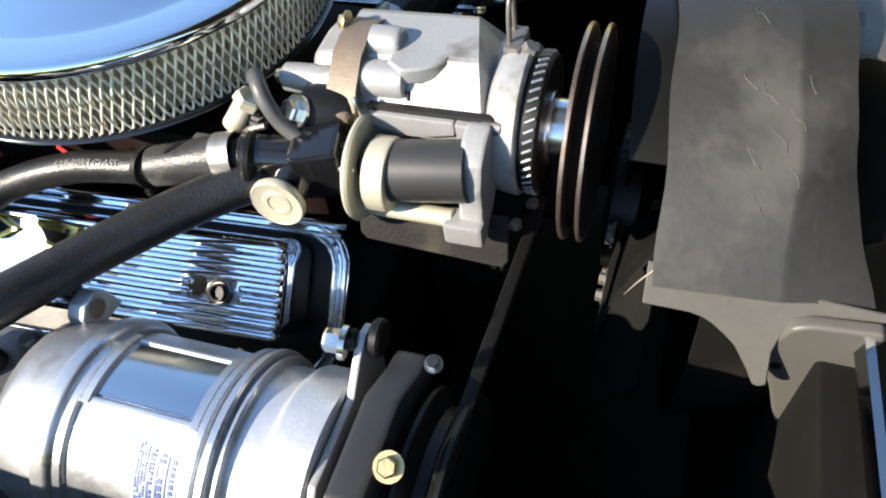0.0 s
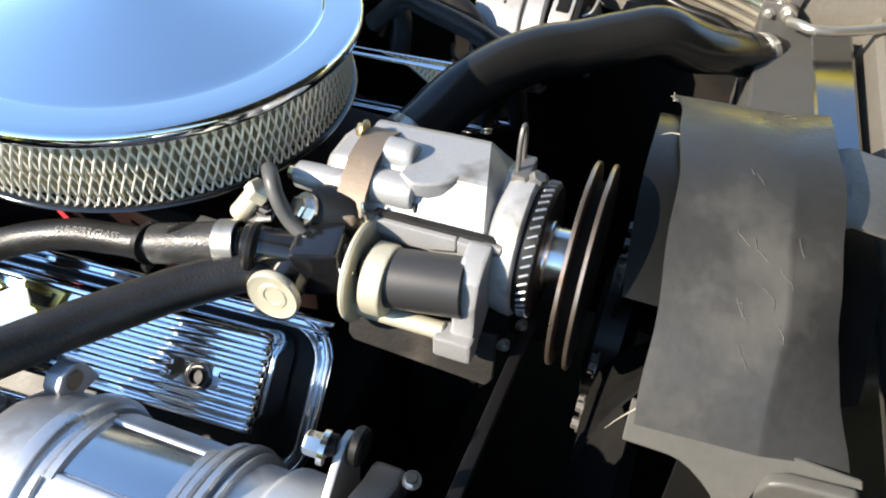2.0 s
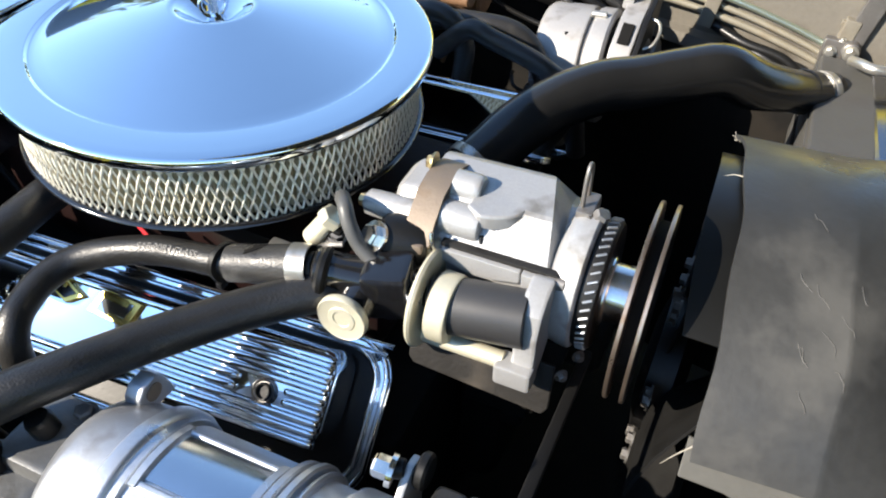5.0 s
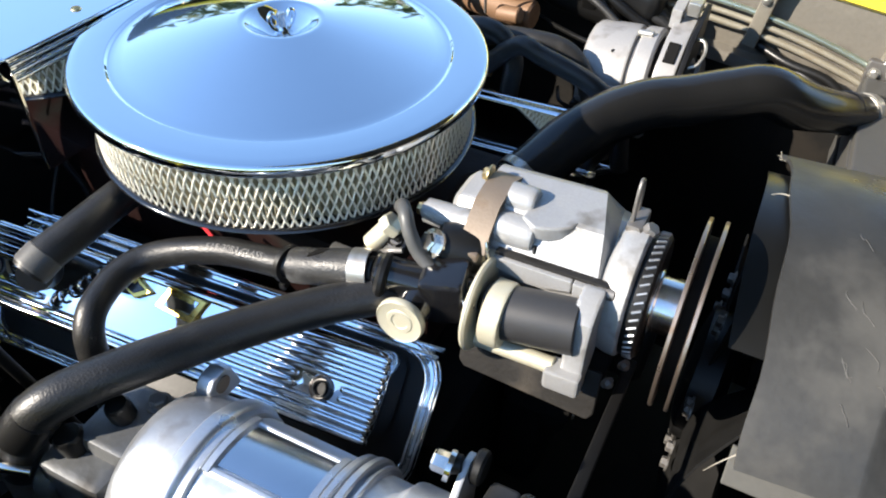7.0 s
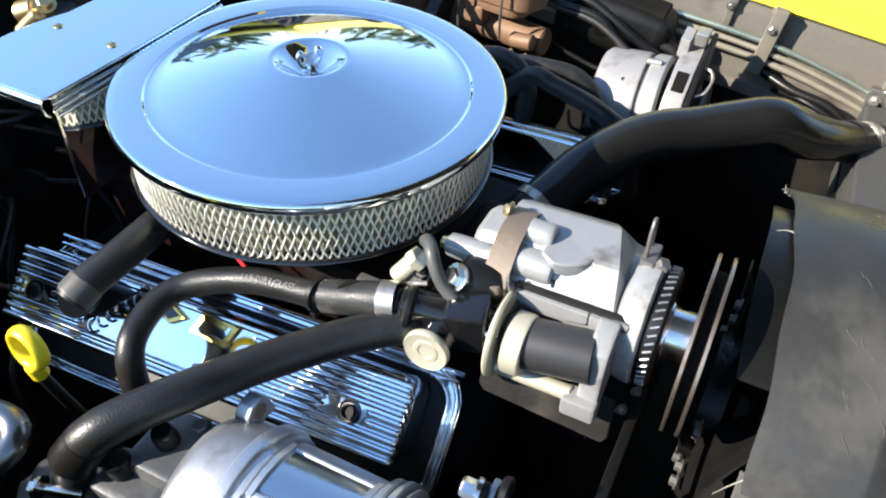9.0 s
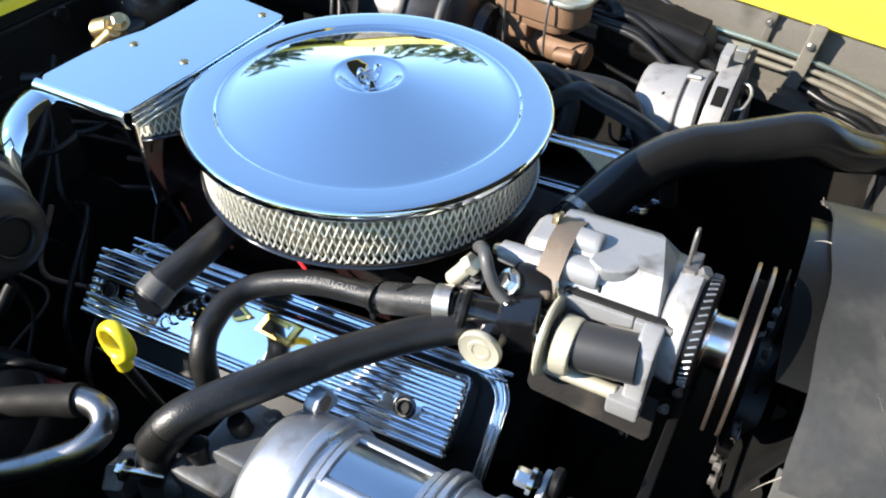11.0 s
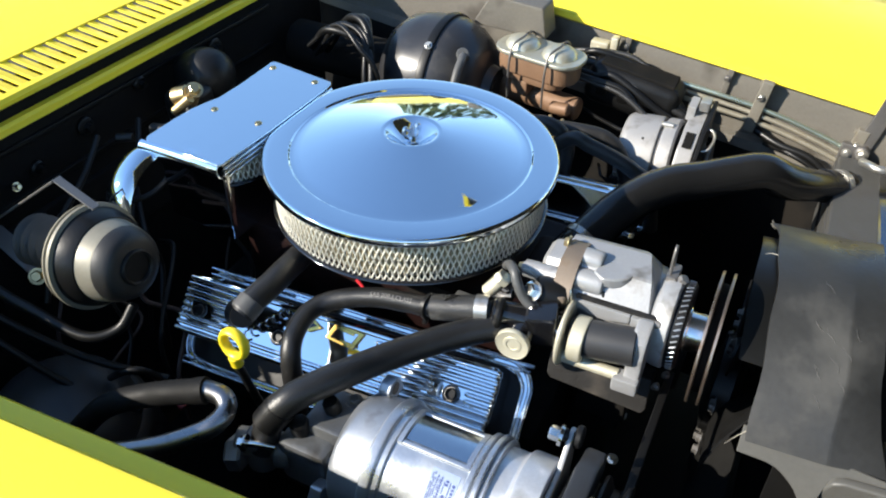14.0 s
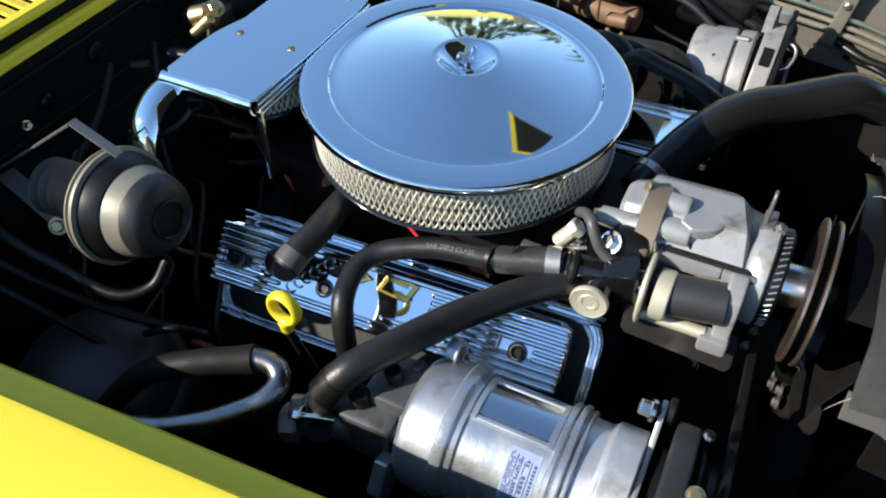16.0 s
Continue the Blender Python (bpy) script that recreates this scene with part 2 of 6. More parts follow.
def lathe(bm, profile, origin, axis, seg=40, up=(0, 0, 1)):
    """Turn a profile of (along, radius) about an axis; ends with radius 0 close."""
    m = frame_of(origin, axis, up)
    rings = []
    for s, r in profile:
        if r < 1e-6:
            rings.append([bm.verts.new(m @ Vector((0, 0, s)))])
        else:
            rings.append([bm.verts.new(m @ Vector((r * math.cos(2 * math.pi * k / seg), r * math.sin(2 * math.pi * k / seg), s))) for k in range(seg)])
    for a, b in zip(rings, rings[1:]):
        for k in range(seg):
            j = (k + 1) % seg
            if len(a) == 1 and len(b) == 1:
                continue
            if len(a) == 1:
                bm.faces.new((a[0], b[j], b[k]))
            elif len(b) == 1:
                bm.faces.new((a[k], a[j], b[0]))
            else:
                bm.faces.new((a[k], a[j], b[j], b[k]))
    return bm


def rod(bm, a, b, r, seg=16, chamfer=0.15):
    a, b = Vector(a), Vector(b)
    n, c = (b - a).length, r * chamfer
    return lathe(bm, [(0, 0), (0, r - c), (c, r), (n - c, r), (n, r - c), (n, 0)], a, b - a, seg)


def hexbolt(bm, at, axis, r=0.006, h=0.005, washer=True):
    if washer:
        lathe(bm, [(0, 0), (0, r * 1.45), (h * 0.25, r * 1.45), (h * 0.25, 0)], at, axis, 18)
    return lathe(bm, [(0, 0), (h * 0.25, r), (h * 0.85, r), (h, r * 0.82), (h, 0)], at, axis, 6)


def spline(points, n=12):
    """A smooth line through the points."""
    p = [Vector(q) for q in points]
    p = [p[0] * 2 - p[1]] + p + [p[-1] * 2 - p[-2]]
    out = []
    for i in range(1, len(p) - 2):
        for k in range(n):
            t = k / n
            out.append(0.5 * (2 * p[i] + (p[i + 1] - p[i - 1]) * t + (2 * p[i - 1] - 5 * p[i] + 4 * p[i + 1] - p[i + 2]) * t * t + (3 * p[i] - p[i - 1] - 3 * p[i + 1] + p[i + 2]) * t ** 3))
    out.append(p[-2])
    return out


def tube(bm, points, r, seg=16, n=10, wobble=0.0):
    """A round tube along a smooth line; r is one radius, or a function of 0..1."""
    line = spline(points, n)
    up = Vector((0, 0, 1))
    rings = []
    for i, p in enumerate(line):
        d = (line[min(i + 1, len(line) - 1)] - line[max(i - 1, 0)]).normalized()
        x = up - d * up.dot(d)
        if x.length < 0.15:
            x = Vector((1, 0, 0)) - d * d.x
        x.normalize()
        up = x
        y = d.cross(x)
        s = i / (len(line) - 1)
        q = r(s) if callable(r) else r
        q *= 1 + wobble * noise.noise(p * 40)
        rings.append([bm.verts.new(p + (x * math.cos(2 * math.pi * k / seg) + y * math.sin(2 * math.pi * k / seg)) * q) for k in range(seg)])
    for a, b in zip(rings, rings[1:]):
        for k in range(seg):
            j = (k + 1) % seg
            bm.faces.new((a[k], a[j], b[j], b[k]))
    bm.faces.new(rings[0][::-1])
    bm.faces.new(rings[-1])
    return bm


def box(bm, m, size, bevel=0.0, seg=2):
    """A box of that size about the pose m, or about a place, with rounded edges."""
    if not isinstance(m, Matrix):
        m = Matrix.Translation(m)
    t = bmesh.new()
    bmesh.ops.create_cube(t, size=1, matrix=Matrix.Diagonal((*size, 1)))
    if bevel:
        bmesh.ops.bevel(t, geom=t.edges[:], offset=bevel, segments=seg, affect="EDGES", profile=0.5)
    return merge(bm, t, m)


def merge(bm, t, m=Matrix()):
    vs = {v: bm.verts.new(m @ v.co) for v in t.verts}
    for f in t.faces:
        bm.faces.new([vs[v] for v in f.verts])
    t.free()
    return bm


def prism(bm, outline, depth, m, bevel=0.0, seg=2):
    """An outline in x and y, raised by depth along z, at the pose m."""
    t = bmesh.new()
    f = t.faces.new([t.verts.new((x, y, 0)) for x, y in outline])
    if f.normal.z < 0:
        f.normal_flip()
    g = bmesh.ops.extrude_face_region(t, geom=[f])
    bmesh.ops.translate(t, vec=(0, 0, depth), verts=[v for v in g["geom"] if isinstance(v, bmesh.types.BMVert)])
    bmesh.ops.recalc_face_normals(t, faces=t.faces)
    if bevel:
        bmesh.ops.bevel(t, geom=[e for e in t.edges if len(e.link_faces) == 2 and e.calc_face_angle(0) > 0.6], offset=bevel, segments=seg, affect="EDGES", profile=0.5)
    return merge(bm, t, m)


def rounded(w, h, r, n=5):
    """The outline of a rectangle with round corners."""
    out = []
    for cx, cy, a in ((w / 2 - r, h / 2 - r, 0), (-w / 2 + r, h / 2 - r, 90), (-w / 2 + r, -h / 2 + r, 180), (w / 2 - r, -h / 2 + r, 270)):
        out += [(cx + r * math.cos(radians(a + 90 * k / n)), cy + r * math.sin(radians(a + 90 * k / n))) for k in range(n + 1)]
    return out


def sheet(bm, grid, thick):
    """A sheet through rows of places, with a thickness downwards along its normals."""
    t = bmesh.new()
    vs = [[t.verts.new(p) for p in row] for row in grid]
    for a, b in zip(vs, vs[1:]):
        for k in range(len(a) - 1):
            t.faces.new((a[k], a[k + 1], b[k + 1], b[k]))
    t.normal_update()
    bmesh.ops.solidify(t, geom=t.faces[:], thickness=thick)
    return merge(bm, t)


def rx_frame(x, y, z, tilt):
    """A pose at a place, tipped about the x axis."""
    return Matrix.Translation((x, y, z)) @ Matrix.Rotation(radians(tilt), 4, "X")


X, Y, Z = Vector((1, 0, 0)), Vector((0, 1, 0)), Vector((0, 0, 1))


# ---- ground and surroundings ----
bm = bmesh.new()
bmesh.ops.create_grid(bm, x_segments=8, y_segments=8, size=400)
solo("ground", bm, ASPHALT, "grey asphalt ground under the car", "ground", "structure", smooth=0)

rng = np.random.default_rng(4)
verts, faces = [], []
for k in range(4200):
    a = rng.uniform(0.1, 3.0) if k < 3000 else rng.uniform(3.0, 6.4)
    d = rng.uniform(17, 24)
    top = 4.2 + 2.2 * math.sin(a * 5.0) + 1.3 * math.sin(a * 13 + 1) if a < 3.0 else 2.0
    c = np.array([d * math.cos(a), d * math.sin(a), rng.uniform(0, 1) ** 0.7 * max(1.6, top)])
    u, v = rng.normal(size=3), rng.normal(size=3)
    u, v = u / np.linalg.norm(u) * rng.uniform(0.25, 0.7), v / np.linalg.norm(v) * rng.uniform(0.2, 0.5)
    n = len(verts)
    verts += [c - u, c - v * 0.6, c + u, c + v]
    faces.append((n, n + 1, n + 2, n + 3))
me = bpy.data.meshes.new("tree_line")
me.from_pydata([tuple(v) for v in verts], [], faces)
me.materials.append(LEAVES)
tagged(new("tree_line", me), "distant dark green trees around the lot", "trees", kind="stuff")


# ---- car body ----
car = thing("sports_car", (0, 0, 0.2), "bright yellow sports car body with an open engine bay", "car")


def near_edge(x):
    return -0.492 + 0.076 * x


def far_edge(x):
    return 0.488 - 0.08 * x


XS = [-0.62 + 0.07 * k for k in range(25)]
bm = bmesh.new()
grid = []
for x in XS:
    y = near_edge(x)
    grid.append([(x, y + dy, 0.9 + dz) for dy, dz in ((0.034, -0.07), (0.029, -0.032), (0.026, -0.028), (0.004, -0.026), (0.0015, -0.024), (0.0, -0.005), (-0.003, -0.0015), (-0.008, 0.0), (-0.06, 0.006), (-0.14, 0.0), (-0.22, -0.03), (-0.29, -0.09), (-0.33, -0.2), (-0.34, -0.5))])
sheet(bm, grid, 0.004)
part("fender", bm, YELLOW, car, "glossy yellow fender with a hood ledge along its inner edge", 30)

bm = bmesh.new()
grid = []
for x in XS:
    y, z = far_edge(x), 0.898 - 0.055 * x
    g = max(0.0, min(1.0, (x + 0.30) / 0.50))
    g = 0.22 + 0.46 * g * g * (3 - 2 * g)
    grid.append([(x, y + dy, z + (dz * g if dz > 0.002 else dz)) for dy, dz in ((0.016, -0.012), (0.006, -0.007), (0.002, -0.004), (0.003, 0.001), (0.007, 0.006), (0.018, 0.018), (0.034, 0.033), (0.056, 0.050), (0.09, 0.068), (0.14, 0.085), (0.22, 0.092), (0.30, 0.072), (0.36, 0.01), (0.40, -0.12), (0.41, -0.5))])
sheet(bm, grid, 0.004)
part("fender", bm, YELLOW, car, "glossy yellow fender in full sun", 30)

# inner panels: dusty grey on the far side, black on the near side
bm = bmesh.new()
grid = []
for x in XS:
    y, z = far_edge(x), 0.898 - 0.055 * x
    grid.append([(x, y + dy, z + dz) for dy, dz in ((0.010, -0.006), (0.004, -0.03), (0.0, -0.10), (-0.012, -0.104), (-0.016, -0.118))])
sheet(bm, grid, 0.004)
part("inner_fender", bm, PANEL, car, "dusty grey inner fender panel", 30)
# Below the ledge the panel goes near black: shade put into colour.
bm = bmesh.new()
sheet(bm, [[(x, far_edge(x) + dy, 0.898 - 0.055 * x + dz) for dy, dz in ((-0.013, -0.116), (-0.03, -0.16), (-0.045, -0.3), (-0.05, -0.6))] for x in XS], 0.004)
part("inner_fender", bm, BLACK_MATT, car, "lower inner fender panel, near black for shade below the ledge", 30)
# Near side: near-black panel, with the shade in its colour.
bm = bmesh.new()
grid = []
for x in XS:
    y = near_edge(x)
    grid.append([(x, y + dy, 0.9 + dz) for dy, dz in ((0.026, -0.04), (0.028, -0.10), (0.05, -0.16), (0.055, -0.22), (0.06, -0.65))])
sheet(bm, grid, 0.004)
part("inner_fender", bm, BLACK_MATT, car, "near-black inner fender panel", 30)

# firewall, cowl and its vent
bm = bmesh.new()
# Near-black firewall: the shade behind the engine is in its colour.
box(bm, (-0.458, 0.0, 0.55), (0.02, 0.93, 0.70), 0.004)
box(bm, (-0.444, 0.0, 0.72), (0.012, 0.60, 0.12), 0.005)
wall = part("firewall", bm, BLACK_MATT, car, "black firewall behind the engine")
for y, z, r in ((-0.10, 0.852, 0.013), (-0.185, 0.835, 0.010), (0.005, 0.868, 0.011), (0.165, 0.858, 0.015)):
    bm = bmesh.new()
    lathe(bm, [(0, 0), (0, r), (0.004, r), (0.006, r * 0.8), (0.006, r * 0.45), (0.014, r * 0.40), (0.014, 0)], (-0.447, y, z), X, 22)
    part("grommet", bm, BLACK, wall, "black rubber grommet")
for z in (0.808, 0.875):
    bm = bmesh.new()
    box(bm, (-0.4465, -0.05, z), (0.006, 0.72, 0.008), 0.002, 2)
    part("rib", bm, BLACK, wall)
bm = bmesh.new()
ys = [-0.60 + 0.06 * k for k in range(21)]
sheet(bm, [[(-0.4445, y, 0.896), (-0.4450, y, 0.903), (-0.4470, y, 0.905), (-0.4535, y, 0.9055)] for y in ys], 0.003)
part("hood_ledge", bm, YELLOW, car, "narrow yellow ledge along the cowl", 30)
# Added black strip: paints the dark of the gap between the yellow edges.
bm = bmesh.new()
box(bm, (-0.4600, 0, 0.910), (0.012, 1.1, 0.046), 0.001)
part("cowl_gap", bm, BLACK_MATT, car, "black strip standing in for the dark gap under the cowl edge")
bm = bmesh.new()
sheet(bm, [[(-0.4475, y, 0.928), (-0.4470, y, 0.932), (-0.4485, y, 0.935), (-0.455, y, 0.9358)] for y in ys], 0.003)
sheet(bm, [[(-0.518, y, 0.941), (-0.56, y, 0.947), (-0.60, y, 0.951), (-0.66, y, 0.957), (-0.70, y, 0.955), (-0.705, y, 0.93)] for y in ys], 0.003)
cowl = part("cowl_panel", bm, YELLOW, car, "glossy yellow cowl panel with a slotted air vent", 30)
bm = bmesh.new()
box(bm, (-0.488, 0, 0.918), (0.066, 1.1, 0.004), 0.001)
part("vent_floor", bm, BLACK_MATT, cowl)
slat = None
for k in range(53):
    y = -0.48 + 0.0182 * k
    if slat is None:
        bm = bmesh.new()
        box(bm, Matrix.Translation((-0.4865, y, 0.9372)) @ Matrix.Rotation(radians(4.5), 4, "Y") @ Matrix.Rotation(radians(-15), 4, "X"), (0.070, 0.0162, 0.0036), 0.0014, 1)
        slat = part("vent_slat", bm, YELLOW, cowl)
    else:
        twin(slat, Matrix.Translation((0, 0.0182 * k, 0)))
bm = bmesh.new()
prism(bm, [(-0.62, 0), (0.62, 0), (0.50, 0.42), (-0.50, 0.42)], 0.006, Matrix.Translation((-0.71, 0, 0.945)) @ Matrix.Rotation(radians(90), 4, "Z") @ Matrix.Rotation(radians(32), 4, "X"), 0.001)
part("windscreen", bm, GLASS, car, "raked dark tinted windscreen")

# front: radiator support, top seal strip and the header panel
bm = bmesh.new()
box(bm, (0.515, 0.30, 0.791), (0.062, 0.26, 0.016), 0.004)
box(bm, (0.484, 0.30, 0.745), (0.004, 0.26, 0.09), 0.001)
part("radiator_support", bm, SUPPORT, car, "flat grey-black radiator top bracket")
bm = bmesh.new()
sheet(bm, [[(0.533 + 0.042 * s, y, 0.785), (0.535 + 0.042 * s, y, 0.797), (0.539 + 0.042 * s, y, 0.800), (0.578 + 0.016 * s, y, 0.802), (0.582 + 0.016 * s, y, 0.799), (0.584 + 0.016 * s, y, 0.74)] for s, y in [(1 - (k / 14), -0.42 + 0.06 * k) for k in range(15)]], 0.003)
part("radiator_tank", bm, DARK_POLISH, car, "glossy black radiator top that mirrors the sky", 30)
bm = bmesh.new()
sheet(bm, [[(x0, y, z) for x0, z in ((0.596, 0.76), (0.598, 0.813), (0.604, 0.819), (0.64, 0.822), (0.646, 0.812), (0.67, 0.808), (0.78, 0.815), (0.95, 0.80), (1.05, 0.72), (1.08, 0.5))] for y in [-0.66 + 0.06 * k for k in range(23)]], 0.004)
part("header_panel", bm, PANEL, car, "dusty tan header panel in front of the radiator", 30)
bm = bmesh.new()
# Radiator core and undertray near black, for the shade they sit in.
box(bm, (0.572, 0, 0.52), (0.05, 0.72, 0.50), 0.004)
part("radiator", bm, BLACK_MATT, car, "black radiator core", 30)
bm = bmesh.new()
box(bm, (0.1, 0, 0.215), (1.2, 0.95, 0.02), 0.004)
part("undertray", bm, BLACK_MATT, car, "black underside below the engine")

# steel hinge plate bolted over the front of the bay
hinge = thing("hinge_plate", (0.56, 0.03, 0.85), "bent bare steel hinge plate with two bolts over the radiator", "hinge")
bm = bmesh.new()
sheet(bm, [[(0.532 + 0.004 * math.sin(k * 2.1), 0.078 - 0.015 * k, 0.864), (0.545, 0.078 - 0.015 * k, 0.871), (0.562, 0.078 - 0.015 * k, 0.869), (0.60, 0.078 - 0.015 * k, 0.866), (0.66, 0.076 - 0.015 * k, 0.845)] for k in range(7)], 0.0025)
part("plate", bm, BARE_STEEL, hinge)
bm = bmesh.new()
box(bm, (0.655, 0.03, 0.828), (0.02, 0.08, 0.036), 0.002)
part("foot", bm, BARE_STEEL, hinge)
for y in (0.05, -0.01):
    bm = bmesh.new()
    hexbolt(bm, (0.585, y, 0.8695), (-0.1, 0, 1), 0.005, 0.006)
    part("bolt", bm, CHROME_WORN, hinge)

# open hood, hinged at the front and propped up over the far side
HOOD_AT, HOOD_OPEN, HOOD_LONG = Vector((0.98, 0.0, 0.80)), 47, 1.32
hood = thing("car_hood", HOOD_AT, "raised yellow hood with a sooty black underside", "car hood")
HM = Matrix.Translation(HOOD_AT) @ Matrix.Rotation(radians(HOOD_OPEN), 4, "Y")


def hood_row(u, lift):
    half = 0.42 + 0.08 * u
    return [HM @ Vector((-HOOD_LONG * (u - 0.10 * u * u * (1 - abs(v))), half * v, lift + 0.035 * (1 - v * v) + 0.02 * math.sin(math.pi * u))) for v in (-1, -0.97, -0.8, -0.5, -0.2, 0, 0.2, 0.5, 0.8, 0.97, 1)]


bm = bmesh.new()
sheet(bm, [hood_row(k / 12, 0.0) for k in range(13)], 0.004)
part("outer_skin", bm, YELLOW, hood, "glossy yellow outer skin", 40)
bm = bmesh.new()
sheet(bm, [[HM @ ((HM.inverted() @ q) * 0.968 - Vector((0, 0, 0.012))) for q in hood_row(k / 12, 0.0)] for k in range(13)], 0.004)
under = part("inner_panel", bm, BLACK, hood, "black inner panel", 40)
for v in (-0.25, 0.25):
    bm = bmesh.new()
    box(bm, HM @ Matrix.Translation((-HOOD_LONG * 0.45, v, 0.015)), (HOOD_LONG * 0.76, 0.05, 0.02), 0.006, 2)
    part("rib", bm, BLACK, under)

# hood support strut with its knuckle at the far front corner
strut = thing("hood_strut", (0.505, 0.44, 0.78), "black flat hood support strut on a bolted knuckle", "strut")
bm = bmesh.new()
a_, b_ = Vector((0.510, 0.445, 0.805)), Vector((0.578, 0.455, 1.235))
d_ = (b_ - a_).normalized()
box(bm, Matrix.Translation((a_ + b_) / 2) @ Matrix((d_.cross(Y).normalized(), Y, d_)).transposed().to_4x4(), (0.022, 0.006, (b_ - a_).length), 0.0015)
part("arm", bm, STEEL_DARK, strut)
bm = bmesh.new()
box(bm, (0.500, 0.442, 0.800), (0.036, 0.012, 0.03), 0.003)
rod(bm, (0.512, 0.43, 0.806), (0.512, 0.455, 0.806), 0.010, 20)
part("knuckle", bm, STEEL_DARK, strut)
bm = bmesh.new()
hexbolt(bm, (0.492, 0.436, 0.80), (0, -1, 0.1), 0.005, 0.005)
hexbolt(bm, (0.512, 0.430, 0.806), (0, -1, 0), 0.006, 0.006)
part("bolt", bm, STEEL, strut)
bm = bmesh.new()
tube(bm, [(0.512, 0.400, 0.812), (0.520, 0.385, 0.818), (0.535, 0.375, 0.820), (0.57, 0.385, 0.822), (0.64, 0.42, 0.83)], 0.0055, 12, 8)
solo("hood_prop_rod", bm, STEEL, "bent grey steel rod over the radiator corner", "rod")

# far side: fluid lines along the inner fender, with clips
lines = thing("fluid_lines", (0.35, 0.45, 0.79), "plated brake and fuel lines clipped along the inner fender", "pipes")
for off, r, mat_ in ((0.0, 0.0036, GREEN_LINE), (-0.0115, 0.0036, DUSTY_TUBE), (-0.0235, 0.0042, DUSTY_TUBE)):
    bm = bmesh.new()
    tube(bm, [(0.10, 0.462, 0.838 + off), (0.22, 0.452, 0.842 + off), (0.35, 0.450, 0.832 + off), (0.44, 0.448, 0.815 + off), (0.50, 0.445, 0.796 + off), (0.53, 0.43, 0.77 + off)], r, 10, 8)
    part("line", bm, mat_, lines)
for x, z in ((0.355, 0.84), (0.50, 0.80)):
    bm = bmesh.new()
    box(bm, Matrix.Translation((x, 0.447, z - 0.005)) @ Matrix.Rotation(radians(6), 4, "Y"), (0.017, 0.012, 0.085), 0.002)
    box(bm, (x, 0.462, z + 0.03), (0.015, 0.03, 0.006), 0.001)
    clip = part("clip", bm, DUSTY_CLIP, lines, "dusty stamped clip")
    bm = bmesh.new()
    hexbolt(bm, (x, 0.4405, z + 0.012), (0, -1, 0), 0.004, 0.004)
    part("bolt", bm, STEEL, clip)

for x in (0.135, 0.30):
    bm = bmesh.new()
    box(bm, Matrix.Translation((x, far_edge(x) - 0.0005, 0.862 - 0.055 * x)) @ Matrix.Rotation(radians(5), 4, "Y"), (0.010, 0.006, 0.062), 0.002, 2)
    seam = part("panel_seam", bm, PANEL, car, "raised seam of the inner fender")
    bm = bmesh.new()
    hexbolt(bm, (x, far_edge(x) - 0.004, 0.878 - 0.055 * x), (0, -1, 0), 0.004, 0.004)
    part("bolt", bm, STEEL_DARK, seam)
# wiring and dark boxes at the far side and by the firewall
bm = bmesh.new()
box(bm, Matrix.Translation((0.17, 0.425, 0.825)) @ Matrix.Rotation(radians(8), 4, "Y"), (0.15, 0.06, 0.07), 0.018, 3)
rb = thing("relay_box", (0.17, 0.425, 0.78), "black plastic box on the inner fender", "box")
part("case", bm, BLACK, rb)
bm = bmesh.new()
box(bm, Matrix.Translation((0.17, 0.425, 0.825)) @ Matrix.Rotation(radians(8), 4, "Y") @ Matrix.Translation((0, 0, 0.034)), (0.12, 0.042, 0.008), 0.003, 2)
part("cover", bm, BLACK_MATT, rb, "matt black cover")
for dx in (-0.045, -0.01, 0.03):
    bm = bmesh.new()
    box(bm, Matrix.Translation((0.17 + dx, 0.396, 0.822 - dx * 0.14)) @ Matrix.Rotation(radians(20), 4, "X"), (0.018, 0.012, 0.022), 0.003, 2)
    part("connector", bm, BLACK, rb)
for pts, r in ((((0.36, 0.45, 0.795), (0.40, 0.43, 0.79), (0.45, 0.42, 0.785), (0.49, 0.41, 0.76)), 0.006), (((0.38, 0.45, 0.775), (0.42, 0.42, 0.785), (0.47, 0.41, 0.77), (0.50, 0.42, 0.74)), 0.004), (((0.02, 0.43, 0.80), (0.10, 0.39, 0.79), (0.17, 0.34, 0.80), (0.22, 0.31, 0.81)), 0.003)):
    bm = bmesh.new()
    tube(bm, pts, r, 10, 8)
    solo("wiring_harness", bm, BLACK, "black taped wiring along the inner fender", "wire", group="wiring")
bm = bmesh.new()
box(bm, (0.095, 0.466, 0.862), (0.03, 0.02, 0.026), 0.004)
box(bm, (0.118, 0.467, 0.868), (0.012, 0.016, 0.034), 0.003)
hexbolt(bm, (0.095, 0.455, 0.862), (0, -1, 0), 0.004, 0.005)
solo("junction_block", bm, CREAM, "small cream junction block on the inner fender", "block")

# ---- engine ----
engine = thing("engine", (0, 0, 0.3), "V8 engine block with its heads, near black for shade", "engine")
bm = bmesh.new()
# Block, heads and pump casting: near black in place of shade between parts.
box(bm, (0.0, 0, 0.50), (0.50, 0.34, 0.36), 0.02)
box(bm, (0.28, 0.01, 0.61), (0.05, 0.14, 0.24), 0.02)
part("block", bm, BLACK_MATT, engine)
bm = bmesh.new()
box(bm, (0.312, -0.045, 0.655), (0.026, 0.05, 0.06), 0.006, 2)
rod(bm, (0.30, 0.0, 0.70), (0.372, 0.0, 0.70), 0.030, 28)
pump_case = part("water_pump_case", bm, BLACK_MATT, engine, "water pump casting, near black for shade")
